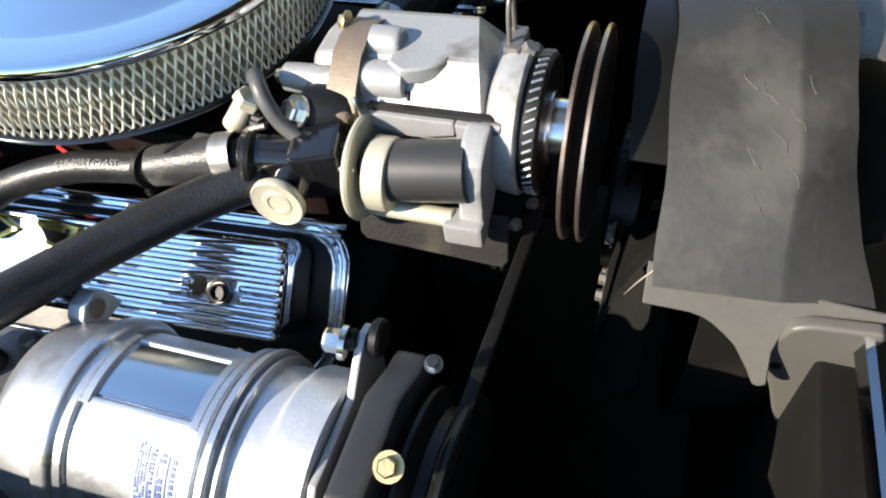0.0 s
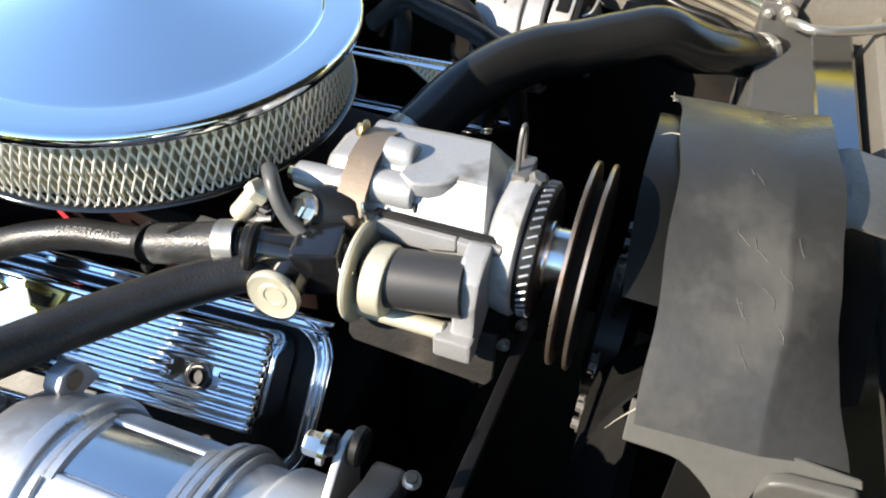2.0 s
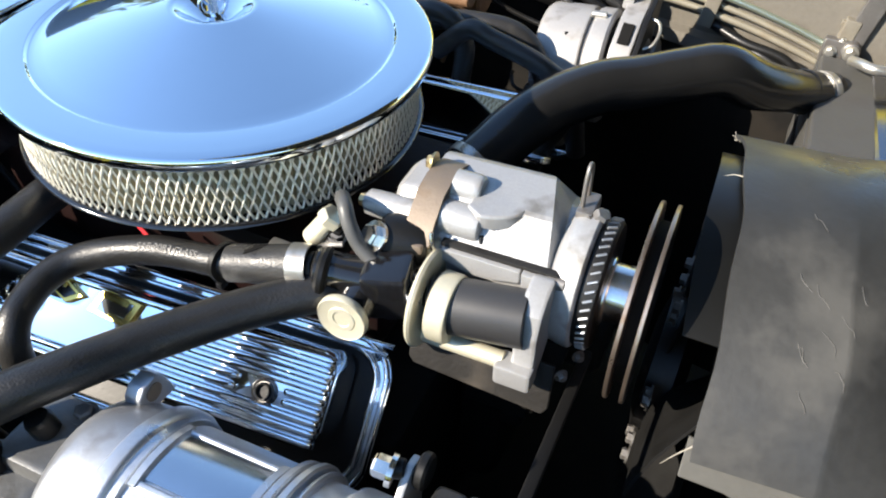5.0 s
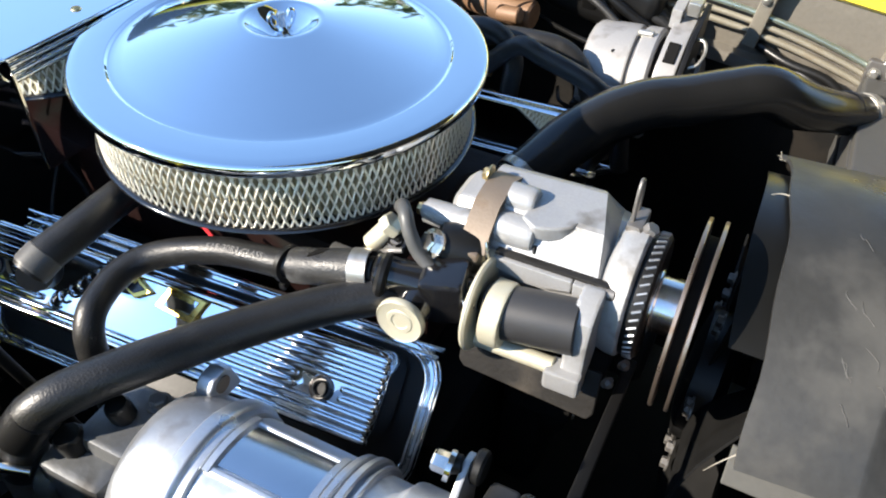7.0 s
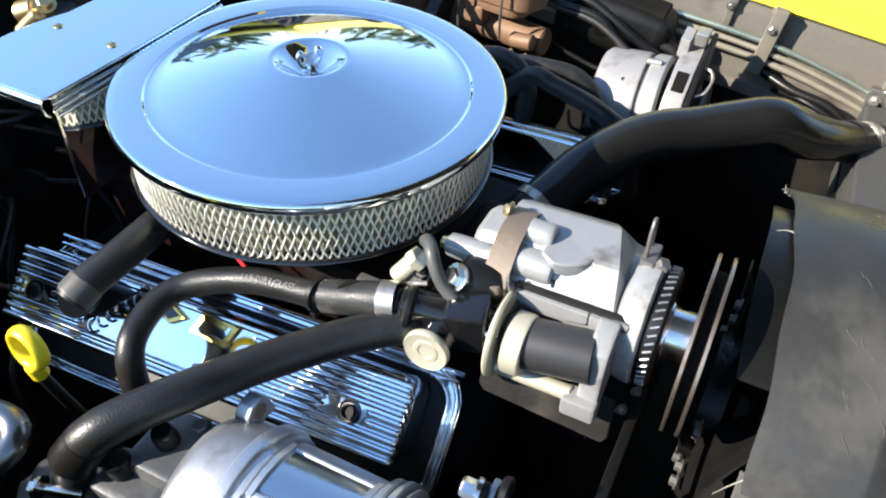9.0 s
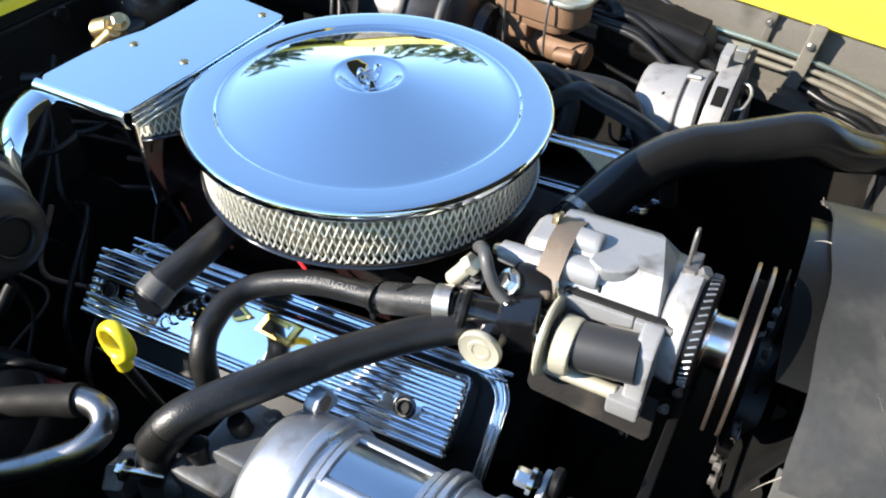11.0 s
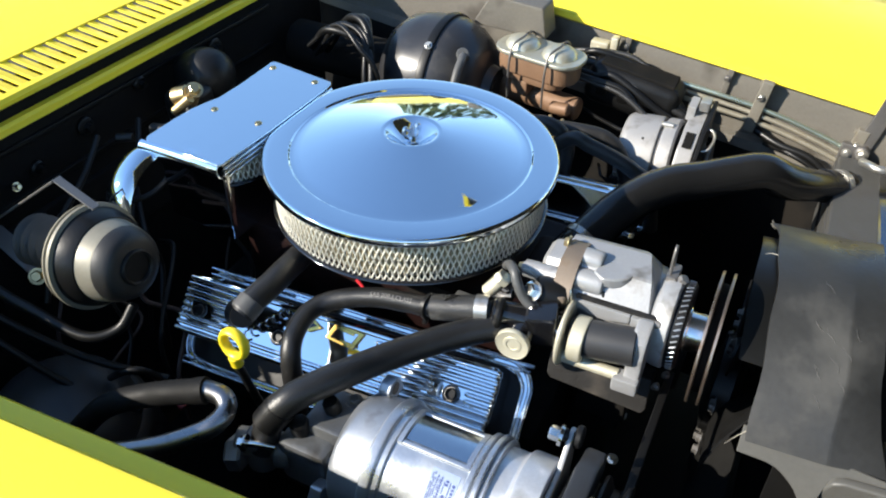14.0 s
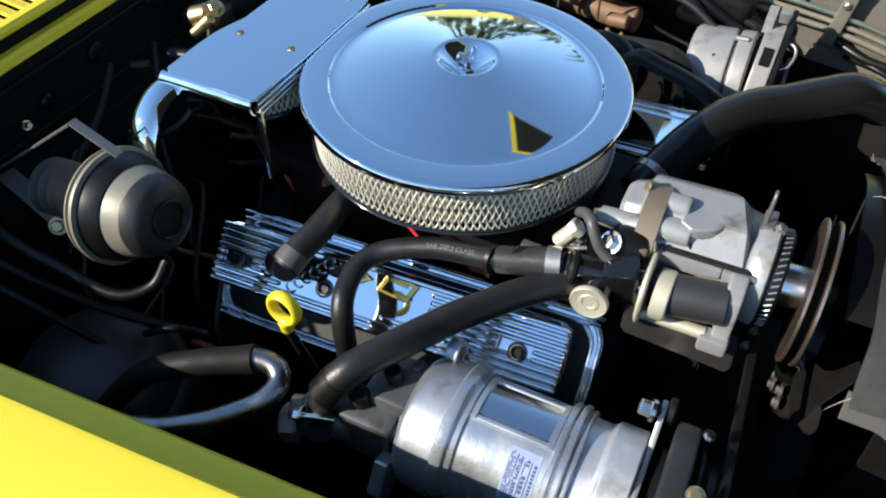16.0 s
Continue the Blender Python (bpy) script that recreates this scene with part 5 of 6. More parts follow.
part("clutch_pulley", bm, BLACK, comp, "black grooved clutch pulley")
bm = bmesh.new()
t = bmesh.new()
prism(t, [(-0.378, 0.76), (-0.370, 0.812), (-0.345, 0.836), (-0.290, 0.835), (-0.264, 0.819), (-0.250, 0.815), (-0.250, 0.79), (-0.30, 0.80)], 0.020, Matrix(((0, 0, 1, 0.322), (1, 0, 0, 0), (0, 1, 0, 0), (0, 0, 0, 1))), 0.004, 2)
merge(bm, t)
part("clutch_bracket", bm, CARTRIDGE, comp, "slate-black bracket")
for p, a in (((0.348, -0.3235, 0.8365), (0.05, -0.45, 0.9)), ((0.347, -0.258, 0.8185), (0.1, -0.2, 0.95))):
    bm = bmesh.new()
    hexbolt(bm, p, a, 0.0052 if p[1] < -0.3 else 0.0036, 0.006)
    part("bolt", bm, BRASS if p[1] < -0.3 else CHROME_WORN, comp)

comp.matrix_basis = Matrix.Translation((0.20, -0.311, 0.69)) @ Matrix.Rotation(radians(-2.5), 4, "Y")

# belts
bm = bmesh.new()
a, b = Vector((0.363, -0.080, 0.768)), Vector((0.363, -0.318, 0.824))
d = (b - a).normalized()
nrm = d.cross(X)
t = bmesh.new()
box(t, Matrix((X, d, nrm)).transposed().to_4x4(), (0.0082, (b - a).length, 0.008), 0.0015)
merge(bm, t, Matrix.Translation((a + b) / 2))
solo("drive_belt", bm, RUBBER_BELT, "black rubber drive belt running to the compressor pulley", "belt", group="belts")

# hose fittings by the compressor
cf = thing("refrigerant_fitting", (0.03, -0.352, 0.70), "dirty grey refrigerant line fittings behind the compressor", "fitting")
bm = bmesh.new()
rod(bm, (0.000, -0.362, 0.762), (0.060, -0.340, 0.757), 0.014, 20)
rod(bm, (0.022, -0.353, 0.730), (0.026, -0.352, 0.776), 0.0165, 20)
rod(bm, (-0.004, -0.372, 0.75), (0.012, -0.366, 0.752), 0.018, 6)
part("elbow", bm, STEEL_DARK, cf)
bm = bmesh.new()
rod(bm, (0.040, -0.352, 0.757), (0.054, -0.347, 0.757), 0.0165, 20)
rod(bm, (0.062, -0.342, 0.757), (0.092, -0.330, 0.757), 0.011, 20)
part("sleeve", bm, OXIDE_DARK, cf)
bm = bmesh.new()
tube(bm, [(0.022, -0.372, 0.782), (0.036, -0.368, 0.784), (0.048, -0.362, 0.780)], 0.0035, 10, 5)
hexbolt(bm, (0.022, -0.372, 0.782), (-1, -0.2, 0), 0.006, 0.008)
part("clamp_screw", bm, CHROME_WORN, cf)
bm = bmesh.new()
tube(bm, [(0.12, -0.43, 0.80), (0.135, -0.425, 0.80), (0.15, -0.42, 0.797)], 0.005, 10, 5)
hexbolt(bm, (0.12, -0.43, 0.80), (-0.8, -0.4, 0.2), 0.008, 0.008)
tube(bm, [(0.10, -0.45, 0.78), (0.115, -0.432, 0.797), (0.125, -0.428, 0.80)], 0.003, 10, 5)
solo("refrigerant_valve", bm, STEEL, "small steel service valve by the fender", "valve")
# bent silver line
pipe = thing("refrigerant_pipe", (-0.03, -0.38, 0.76), "dull silver bent refrigerant pipe", "pipe")
bm = bmesh.new()
tube(bm, [(-0.052, -0.360, 0.806), (-0.033, -0.354, 0.809), (-0.015, -0.353, 0.808), (-0.005, -0.362, 0.804), (-0.008, -0.379, 0.799), (-0.024, -0.397, 0.793), (-0.052, -0.420, 0.786), (-0.10, -0.443, 0.777), (-0.18, -0.456, 0.769)], 0.0100, 22, 10)
part("tube", bm, PIPE_METAL, pipe, "dull silver aluminium tube")
bm = bmesh.new()
tube(bm, [(-0.22, -0.420, 0.660), (-0.175, -0.405, 0.725), (-0.135, -0.392, 0.770), (-0.085, -0.374, 0.795), (-0.034, -0.3545, 0.809)], lambda s: 0.0125 if s < 0.93 else 0.0134, 22, 10)
part("hose_end", bm, RUBBER_BELT, pipe, "black rubber hose crimped on the tube")


# ---- fan and shroud ----
shroud = thing("fan_shroud", (0.5, -0.02, 0.5), "grey-black moulded fan shroud with scuffs and a cut-out", "fan shroud")
FZ, FR = 0.700, 0.188


def shroud_place(s, deg):
    """A place on the shroud's barrel; s runs 0 (rear rim) to 1 (bend) to 2 (front); 0 degrees is straight up, positive to the near side."""
    xa, xb = 0.4285 + 0.0003 * deg, 0.500 + 0.0003 * deg
    at = (-40, -30, -10, 5, 20, 30, 45, 58)
    xc = np.interp(deg, at, (0.532, 0.526, 0.530, 0.5355, 0.538, 0.540, 0.555, 0.571))
    rc = np.interp(deg, at, (0.205, 0.204, 0.190, 0.183, 0.177, 0.171, 0.174, 0.177))
    flare = max(0.0, -deg) / 30
    ra, rb = FR + 0.005 * flare, FR + 0.010 * flare
    x = xa + (xb - xa) * s if s <= 1 else xb + (xc - xb) * (s - 1)
    r = ra + (rb - ra) * s if s <= 1 else rb + (rc - rb) * (s - 1)
    return (x, -math.sin(radians(deg)) * r, FZ + math.cos(radians(deg)) * r)


bm = bmesh.new()
SS = [0, 0.02, 0.25, 0.5, 0.75, 0.92, 0.98, 1.0, 1.05, 1.15, 1.4, 1.7, 2.0]
ANG = [-40 + 4 * k for k in range(24)] + [55.5]
sheet(bm, [[tuple(Vector(shroud_place(s, a)) + Vector((0.0012 * math.sin(a * 0.21 + s), 0, 0.0011 * math.sin(a * 0.13 + 2.4 * s)))) for s in SS] for a in ANG[:-1]] + [[shroud_place(s, 55.5 + 2.4 * max(0.0, 1 - s / 1.5)) for s in SS]], 0.0035)
part("upper_shell", bm, SHROUD, shroud, "smooth curved upper shell with a soft bend", 60)
# sloping flange below the seam, and the upright side plate under it
SLOPE = math.atan(0.6)
ca, sa = math.cos(SLOPE), math.sin(SLOPE)
FLANGE = Matrix(((1, 0, 0, 0), (0, sa, -ca, -0.1505), (0, ca, sa, 0.806), (0, 0, 0, 1)))
bm = bmesh.new()
t = bmesh.new()
out = [(0.441, 0.004), (0.4425, -0.0238), (0.457, -0.0236), (0.4704, -0.0236), (0.478, -0.0250), (0.4845, -0.0279), (0.493, -0.0335), (0.5002, -0.0395), (0.5098, -0.0527), (0.5153, -0.0620), (0.5190, -0.0625), (0.523, -0.0603), (0.5208, -0.0382), (0.5237, -0.0241), (0.530, -0.0181), (0.5384, -0.0150), (0.5692, -0.0080), (0.576, -0.0065), (0.574, -0.0010)]
prism(t, out, 0.003, FLANGE, 0.0008, 1)
merge(bm, t)
part("flange", bm, FLANGE_PLASTIC, shroud, "sloping flange with an arched cut-out", 30)
bm = bmesh.new()
t = bmesh.new()
PLATE = Matrix(((1, 0, 0, 0), (0, 0, -1, -0.158), (0, 1, 0, 0), (0, 0, 0, 1)))
prism(t, [(0.520, 0.760), (0.5215, 0.783), (0.526, 0.795), (0.536, 0.801), (0.572, 0.806), (0.590, 0.757), (0.609, 0.705), (0.583, 0.684), (0.556, 0.670), (0.550, 0.674), (0.540, 0.700), (0.532, 0.725), (0.524, 0.745)], 0.010, PLATE, 0.003, 3)
merge(bm, t)
plate = part("side_plate", bm, FLANGE_PLASTIC, shroud, "upright side plate", 30)
bm = bmesh.new()
lathe(bm, [(0, 0), (0, 0.0035), (0.0006, 0.0035), (0.0006, 0)], (0.528, -0.1682, 0.755), (0, -1, 0), 14)
part("hole", bm, BLACK_MATT, plate)
bm = bmesh.new()
prism(bm, [(0.571, 0.657), (0.599, 0.605), (0.620, 0.616), (0.650, 0.635), (0.628, 0.696), (0.594, 0.671)], 0.012, Matrix(((1, 0, 0, 0), (0, 0, -1, -0.158), (0, 1, 0, 0), (0, 0, 0, 1))), 0.003, 3)
part("lower_plate", bm, SUPPORT, shroud, "lower grey plate with a rounded edge", 30)
bm = bmesh.new()
box(bm, (0.490, 0.255, 0.64), (0.006, 0.33, 0.29), 0.002)
box(bm, (0.484, 0.255, 0.742), (0.008, 0.33, 0.010), 0.002)
# Near-black base holds the panel dark where the sun would reach it.
part("back_panel", bm, BLACK_MATT, shroud, "near-black flat panel round the fan opening", 30)
bm = bmesh.new()
lathe(bm, [(0.480, FR - 0.026), (0.480, FR - 0.020), (0.575, FR - 0.05), (0.575, FR - 0.06)], (0, 0, FZ), X, 64)
part("inner_ring", bm, BLACK_MATT, shroud, "black inner ring")
bm = bmesh.new()
rows = []
for k in range(18):
    deg = -27 + 3.7 * k
    x0 = 0.4095 + 0.00001 * max(0, deg) ** 1.9
    row = []
    for u in (0, 0.03, 0.3, 0.6, 1.0):
        x = x0 + (0.462 - x0) * u
        r = 0.179 + 0.003 * u - 0.002 * math.sin(deg * 0.09)
        row.append((x, -math.sin(radians(deg)) * r, FZ + math.cos(radians(deg)) * r))
    rows.append(row)
sheet(bm, rows, 0.0022)
part("inner_flap", bm, FLAP, shroud, "dark smooth rubber flap inside the rim", 60)
# scuffs and threads on the shell
sr = random.Random(8)
for s0, deg in [(0.62, 2), (0.72, 19), (0.78, 27), (0.60, 31), (0.90, 33)] + [(sr.uniform(0.5, 1.2), sr.uniform(10, 40)) for _ in range(5)]:
    bm = bmesh.new()
    pts = []
    for k in range(5):
        sk, dk = s0 + 0.03 * k + sr.uniform(-0.02, 0.02), deg + 0.8 * k + sr.uniform(-0.8, 0.8)
        p = Vector(shroud_place(sk, dk))
        p += Vector((0.0012 * math.sin(dk * 0.21 + sk), 0, 0.0011 * math.sin(dk * 0.13 + 2.4 * sk)))
        pts.append(p + (p - Vector((p.x, 0, FZ))).normalized() * 0.0039)
    tube(bm, pts, 0.0002, 5, 4)
    part("scuff_thread", bm, FIBRE_GREY, shroud)
for deg, run in ((-39, (-0.002, 0.004, 0.006)), (-36, (-0.005, 0.0, 0.003)), (-30, (-0.002, -0.003, 0.002)), (-6, (-0.0125, 0.004, -0.006)), (55.2, (-0.014, -0.004, -0.024))):
    bm = bmesh.new()
    q = Vector(shroud_place(0, deg))
    d = Vector(run)
    tube(bm, [q, q + d * 0.5 + Vector((0, 0, 0.0015)), q + d], lambda u: 0.0007 * (1 - 0.75 * u), 6, 4)
    part("frayed_edge", bm, FIBRE, shroud)
for k in range(5):
    bm = bmesh.new()
    q = Vector(shroud_place(0.08 + 0.17 * k + sr.uniform(-0.04, 0.04), 55.3))
    tube(bm, [q + Vector((0, -0.0005, 0.0005)), q + Vector((0.002, -0.0015, 0.001)), q + Vector((0.004, -0.0005, -0.001))], 0.0004, 5, 4)
    part("frayed_edge", bm, FIBRE, shroud)

fan = thing("cooling_fan", (0.43, 0, 0.5), "steel radiator fan with broad blades, near black for shade", "fan")
bm = bmesh.new()
lathe(bm, [(0.405, 0), (0.405, 0.035), (0.41, 0.06), (0.43, 0.062), (0.44, 0.04), (0.44, 0)], (0, 0, FZ), X, 48)
part("clutch", bm, BLACK, fan)
for k in range(7):
    a = 2 * math.pi * k / 7 + 0.67
    m = Matrix.Translation((0.425, 0, FZ)) @ Matrix.Rotation(-a, 4, "X")
    bm = bmesh.new()
    rows = []
    for i in range(7):
        r = 0.06 + 0.105 * i / 6
        w = 0.026 + 0.016 * i / 6
        rows.append([m @ Vector((0.018 * (j - 2) / 2 + 0.012 - 0.008 * math.cos((j - 2) * 0.8), w * (j - 2) / 2, r - (j - 2) ** 2 * 0.0028 * i / 6)) for j in range(5)])
    sheet(bm, rows, 0.002)
    # Belt rubber's near-black puts the shade round the fan into the blades.
    blade = part("blade", bm, RUBBER_BELT, fan, "steel blade, near black for shade")
    bm = bmesh.new()
    for r in (0.072, 0.086):
        hexbolt(bm, m @ Vector((-0.008, 0.0, r)), m.to_3x3() @ -X, 0.005, 0.006)
    part("rivet", bm, STEEL_DARK, blade)

# ---- upper radiator hose ----
rh = thing("radiator_hose", (0.22, 0.05, 0.78), "large moulded black radiator hose from engine to radiator", "hose")
RH = [(0.200, 0.030, 0.785), (0.220, 0.074, 0.8015), (0.237, 0.107, 0.8175), (0.258, 0.143, 0.8270), (0.289, 0.178, 0.8340), (0.321, 0.204, 0.8350), (0.355, 0.229, 0.8395), (0.388, 0.251, 0.8425), (0.422, 0.276, 0.8235), (0.455, 0.308, 0.8085), (0.486, 0.350, 0.791), (0.500, 0.37, 0.786)]
bm = bmesh.new()
tube(bm, RH, lambda u: 0.0255 - 0.0035 * max(0.0, min(1.0, (u - 0.72) / 0.1)), 32, 10, 0.01)
part("tube", bm, RUBBER_HOSE, rh)
clamp(Vector((0.212, 0.056, 0.7945)), Vector((0.38, 0.82, 0.32)), 0.0258, 0.009)
clamp(Vector((0.490, 0.356, 0.7895)), Vector((0.58, 0.78, -0.24)), 0.0222, 0.010)
bm = bmesh.new()
lathe(bm, [(-0.010, 0.0222), (-0.009, 0.0235), (0.009, 0.0235), (0.010, 0.0222)], Vector((0.474, 0.335, 0.7975)), Vector((0.58, 0.77, -0.32)), 36)
part("end_cuff", bm, RUBBER_HOSE, rh, "thicker moulded cuff")
bm = bmesh.new()
tube(bm, [(0.23, 0.15, 0.70), (0.245, 0.155, 0.76), (0.262, 0.152, 0.80), (0.27, 0.135, 0.83)], 0.011, 16, 8)
solo("bypass_hose", bm, RUBBER, "black bypass hose below the radiator hose", "hose")

# ---- alternator ----
alt = thing("alternator", (0.26, 0.30, 0.72), "silver cast alternator with a slotted adjusting ear", "alternator")
AO, AA = Vector((0.187, 0.348, 0.756)), Vector((1, 0, 0.085)).normalized()
bm = bmesh.new()
lathe(bm, [(0, 0), (0, 0.054), (0.0016, 0.0599), (0.0054, 0.0632), (0.013, 0.0648), (0.0518, 0.0653), (0.0545, 0.0643), (0.0556, 0.0616), (0.0556, 0)], AO, AA, 72)
shell = part("rear_shell", bm, ALTERNATOR, alt, "silver cast rear casing")
for k in range(7):
    a = radians(62 + 9 * k)
    bm = bmesh.new()
    at = AO + AA * 0.013 + Vector((0, -math.sin(a), math.cos(a))) * 0.0654
    box(bm, Matrix.Translation(at) @ Matrix.Rotation(a, 4, "X"), (0.020, 0.0040, 0.0030), 0.0008, 2)
    part("fin", bm, ALTERNATOR, shell)
for k in range(4):
    a = radians(88 + 13 * k)
    bm = bmesh.new()
    at = AO + AA * 0.016 + Vector((0, -math.sin(a), math.cos(a))) * 0.0651
    box(bm, Matrix.Translation(at) @ Matrix.Rotation(a, 4, "X"), (0.016, 0.0055, 0.0020), 0.0008, 1)
    part("vent_slot", bm, BLACK_MATT, shell)
bm = bmesh.new()
lathe(bm, [(0.0556, 0), (0.0556, 0.0605), (0.0599, 0.0605), (0.0599, 0)], AO, AA, 56)
part("stator_band", bm, STEEL_DARK, alt)
bm = bmesh.new()
lathe(bm, [(0.0599, 0), (0.0599, 0.0637), (0.0626, 0.0653), (0.0778, 0.0653), (0.0805, 0.0626), (0.0805, 0)], AO, AA, 72)
front = part("front_shell", bm, ALTERNATOR, alt)
for a in (radians(8), radians(128)):
    bm = bmesh.new()
    at = Vector((0, -math.sin(a), math.cos(a))) * 0.0664
    rod(bm, AO + AA * 0.050 + at, AO + AA * 0.067 + at, 0.0042, 12)
    part("through_bolt", bm, STEEL, front)
bm = bmesh.new()
lathe(bm, [(0.0805, 0), (0.0805, 0.0562), (0.0869, 0.0562), (0.0869, 0)], AO, AA, 56)
part("fan_gap", bm, BLACK_MATT, alt)
# adjusting ear: pale slotted casting standing above the drum
def ear(bm, pts, x, d, bev):
    prism(bm, pts, d, Matrix(((0, 0, 1, x), (1, 0, 0, 0), (0, 1, 0, 0), (0, 0, 0, 1))), bev, 2)


bm = bmesh.new()
ear(bm, [(0.286, 0.775), (0.302, 0.811), (0.334, 0.832), (0.384, 0.842), (0.393, 0.826), (0.393, 0.775), (0.36, 0.75), (0.295, 0.75)], 0.269, 0.024, 0.0025)
ear(bm, [(0.360, 0.830), (0.362, 0.852), (0.392, 0.855), (0.396, 0.830)], 0.264, 0.012, 0.0015)
lug = part("adjusting_ear", bm, ALTERNATOR, alt, "pale cast ear")
bm = bmesh.new()
box(bm, Matrix.Translation((0.281, 0.3175, 0.8222)) @ Matrix.Rotation(radians(33.3), 4, "X"), (0.013, 0.026, 0.0030), 0.001, 2)
part("slot", bm, BLACK_MATT, lug)
bm = bmesh.new()
ear(bm, [(0.284, 0.76), (0.297, 0.808), (0.332, 0.836), (0.362, 0.845), (0.405, 0.849), (0.412, 0.832), (0.39, 0.76)], 0.2945, 0.006, 0.001)
part("front_bracket", bm, BLACK, alt)
bm = bmesh.new()
box(bm, (0.286, 0.378, 0.853), (0.015, 0.022, 0.016), 0.002, 2)
part("pivot_nut", bm, STEEL, alt)
bm = bmesh.new()
tube(bm, [(0.298, 0.345, 0.832), (0.309, 0.341, 0.833), (0.314, 0.333, 0.826), (0.311, 0.322, 0.815), (0.302, 0.318, 0.809)], 0.0018, 8, 6)
part("wire_hook", bm, STEEL, alt)
bm = bmesh.new()
box(bm, AO + AA * 0.006 + Vector((0, -0.063, -0.015)), (0.014, 0.012, 0.020), 0.003)
part("plug", bm, BLACK, alt)
bm = bmesh.new()
tube(bm, [AO + AA * 0.004 + Vector((0, -0.069, -0.013)), AO + Vector((-0.012, -0.071, -0.006)), AO + Vector((-0.022, -0.05, -0.004)), AO + Vector((-0.03, -0.02, -0.02))], 0.0022, 8, 6)
part("terminal_wire", bm, BLACK, alt)
bm = bmesh.new()
lathe(bm, [(0.1123, 0), (0.1123, 0.0389), (0.1166, 0.0389), (0.121, 0.0302), (0.1253, 0.0389), (0.1296, 0.0389), (0.1296, 0)], AO, AA, 40)
rod(bm, AO + AA * 0.086, AO + AA * 0.113, 0.012, 16)
part("pulley", bm, STEEL_DARK, alt)
for pts, r in ((((0.10, 0.225, 0.80), (0.137, 0.22, 0.836), (0.165, 0.22, 0.831), (0.208, 0.22, 0.820), (0.230, 0.22, 0.810), (0.255, 0.222, 0.79), (0.27, 0.225, 0.72)), 0.0105), (((0.03, 0.24, 0.76), (0.055, 0.238, 0.82), (0.084, 0.235, 0.838), (0.112, 0.235, 0.833), (0.127, 0.235, 0.81), (0.127, 0.235, 0.778), (0.12, 0.235, 0.70)), 0.011), (((0.02, 0.27, 0.72), (0.06, 0.265, 0.80), (0.13, 0.27, 0.82), (0.19, 0.28, 0.80), (0.24, 0.26, 0.70)), 0.011)):
    bm = bmesh.new()
    tube(bm, pts, r, 16, 10)
    solo("coolant_hose", bm, RUBBER, "black rubber coolant hose beside the alternator", "hose", group="coolant hoses")

# ---- brake master cylinder and booster ----
mc = thing("brake_master_cylinder", (0.03, 0.38, 0.76), "rusty brown brake master cylinder with a yellowed lid", "brake cylinder")
m = Matrix.Translation((0.028, 0.370, 0.0)) @ Matrix.Rotation(radians(-8), 4, "Z")
bm = bmesh.new()
prism(bm, rounded(0.132, 0.064, 0.026, 6), 0.030, m @ Matrix.Translation((0, 0, 0.845)), 0.003)
prism(bm, rounded(0.108, 0.050, 0.020, 6), 0.016, m @ Matrix.Translation((-0.006, 0, 0.830)), 0.004)
box(bm, m @ Matrix.Translation((-0.02, -0.012, 0.822)), (0.030, 0.030, 0.026), 0.005)
rod(bm, m @ Vector((-0.08, 0.004, 0.800)), m @ Vector((0.074, 0.004, 0.800)), 0.0185, 24)
rod(bm, m @ Vector((0.040, -0.024, 0.806)), m @ Vector((0.070, -0.024, 0.810)), 0.010, 18)
part("reservoir", bm, BROWN, mc, "corroded brown cast reservoir")
bm = bmesh.new()
prism(bm, rounded(0.144, 0.075, 0.030, 6), 0.007, m @ Matrix.Translation((0, 0, 0.8745)), 0.0025)
for x in (-0.032, 0.032):
    lathe(bm, [(0, 0.028), (0.006, 0.026), (0.012, 0.020), (0.014, 0.012), (0.014, 0)], m @ Vector((x, 0, 0.8800)), Z, 28)
part("lid", bm, ZINC_LID, mc, "yellowed zinc lid with two domes")
for x in (-0.032, 0.030):
    bm = bmesh.new()
    tube(bm, [m @ Vector(p) for p in ((x, -0.040, 0.808), (x, -0.0425, 0.84), (x, -0.041, 0.876), (x, -0.030, 0.893), (x + 0.006, -0.010, 0.900), (x, 0.012, 0.896), (x, 0.036, 0.885), (x, 0.040, 0.84))], 0.0018, 8, 8)
    part("bail_wire", bm, STEEL_DARK, mc)
for x in (0.045, 0.066):
    bm = bmesh.new()
    tube(bm, [m @ Vector((x, -0.035, 0.798)), m @ Vector((x + 0.02, -0.05, 0.78)), m @ Vector((x + 0.01, -0.06, 0.74))], 0.003, 8, 6)
    part("brake_line", bm, BRASS, mc)
bs = thing("brake_booster", (-0.14, 0.35, 0.72), "gloss black round brake booster on the firewall", "brake booster")
bm = bmesh.new()
BO = Vector((-0.126, 0.352, 0.800))
lathe(bm, [(-0.095, 0), (-0.095, 0.060), (-0.085, 0.080), (-0.066, 0.0945), (-0.040, 0.1015), (-0.006, 0.104), (0.006, 0.104), (0.022, 0.102), (0.042, 0.094), (0.060, 0.080), (0.072, 0.062), (0.078, 0.042), (0.092, 0.038), (0.092, 0)], BO, X, 72)
part("shell", bm, BOOSTER, bs)
bm = bmesh.new()
rod(bm, BO + Vector((-0.30, 0, 0)), BO + Vector((-0.094, 0, 0)), 0.040, 24)
part("spacer", bm, BLACK_MATT, bs, "near-black spacer to the firewall")
bm = bmesh.new()
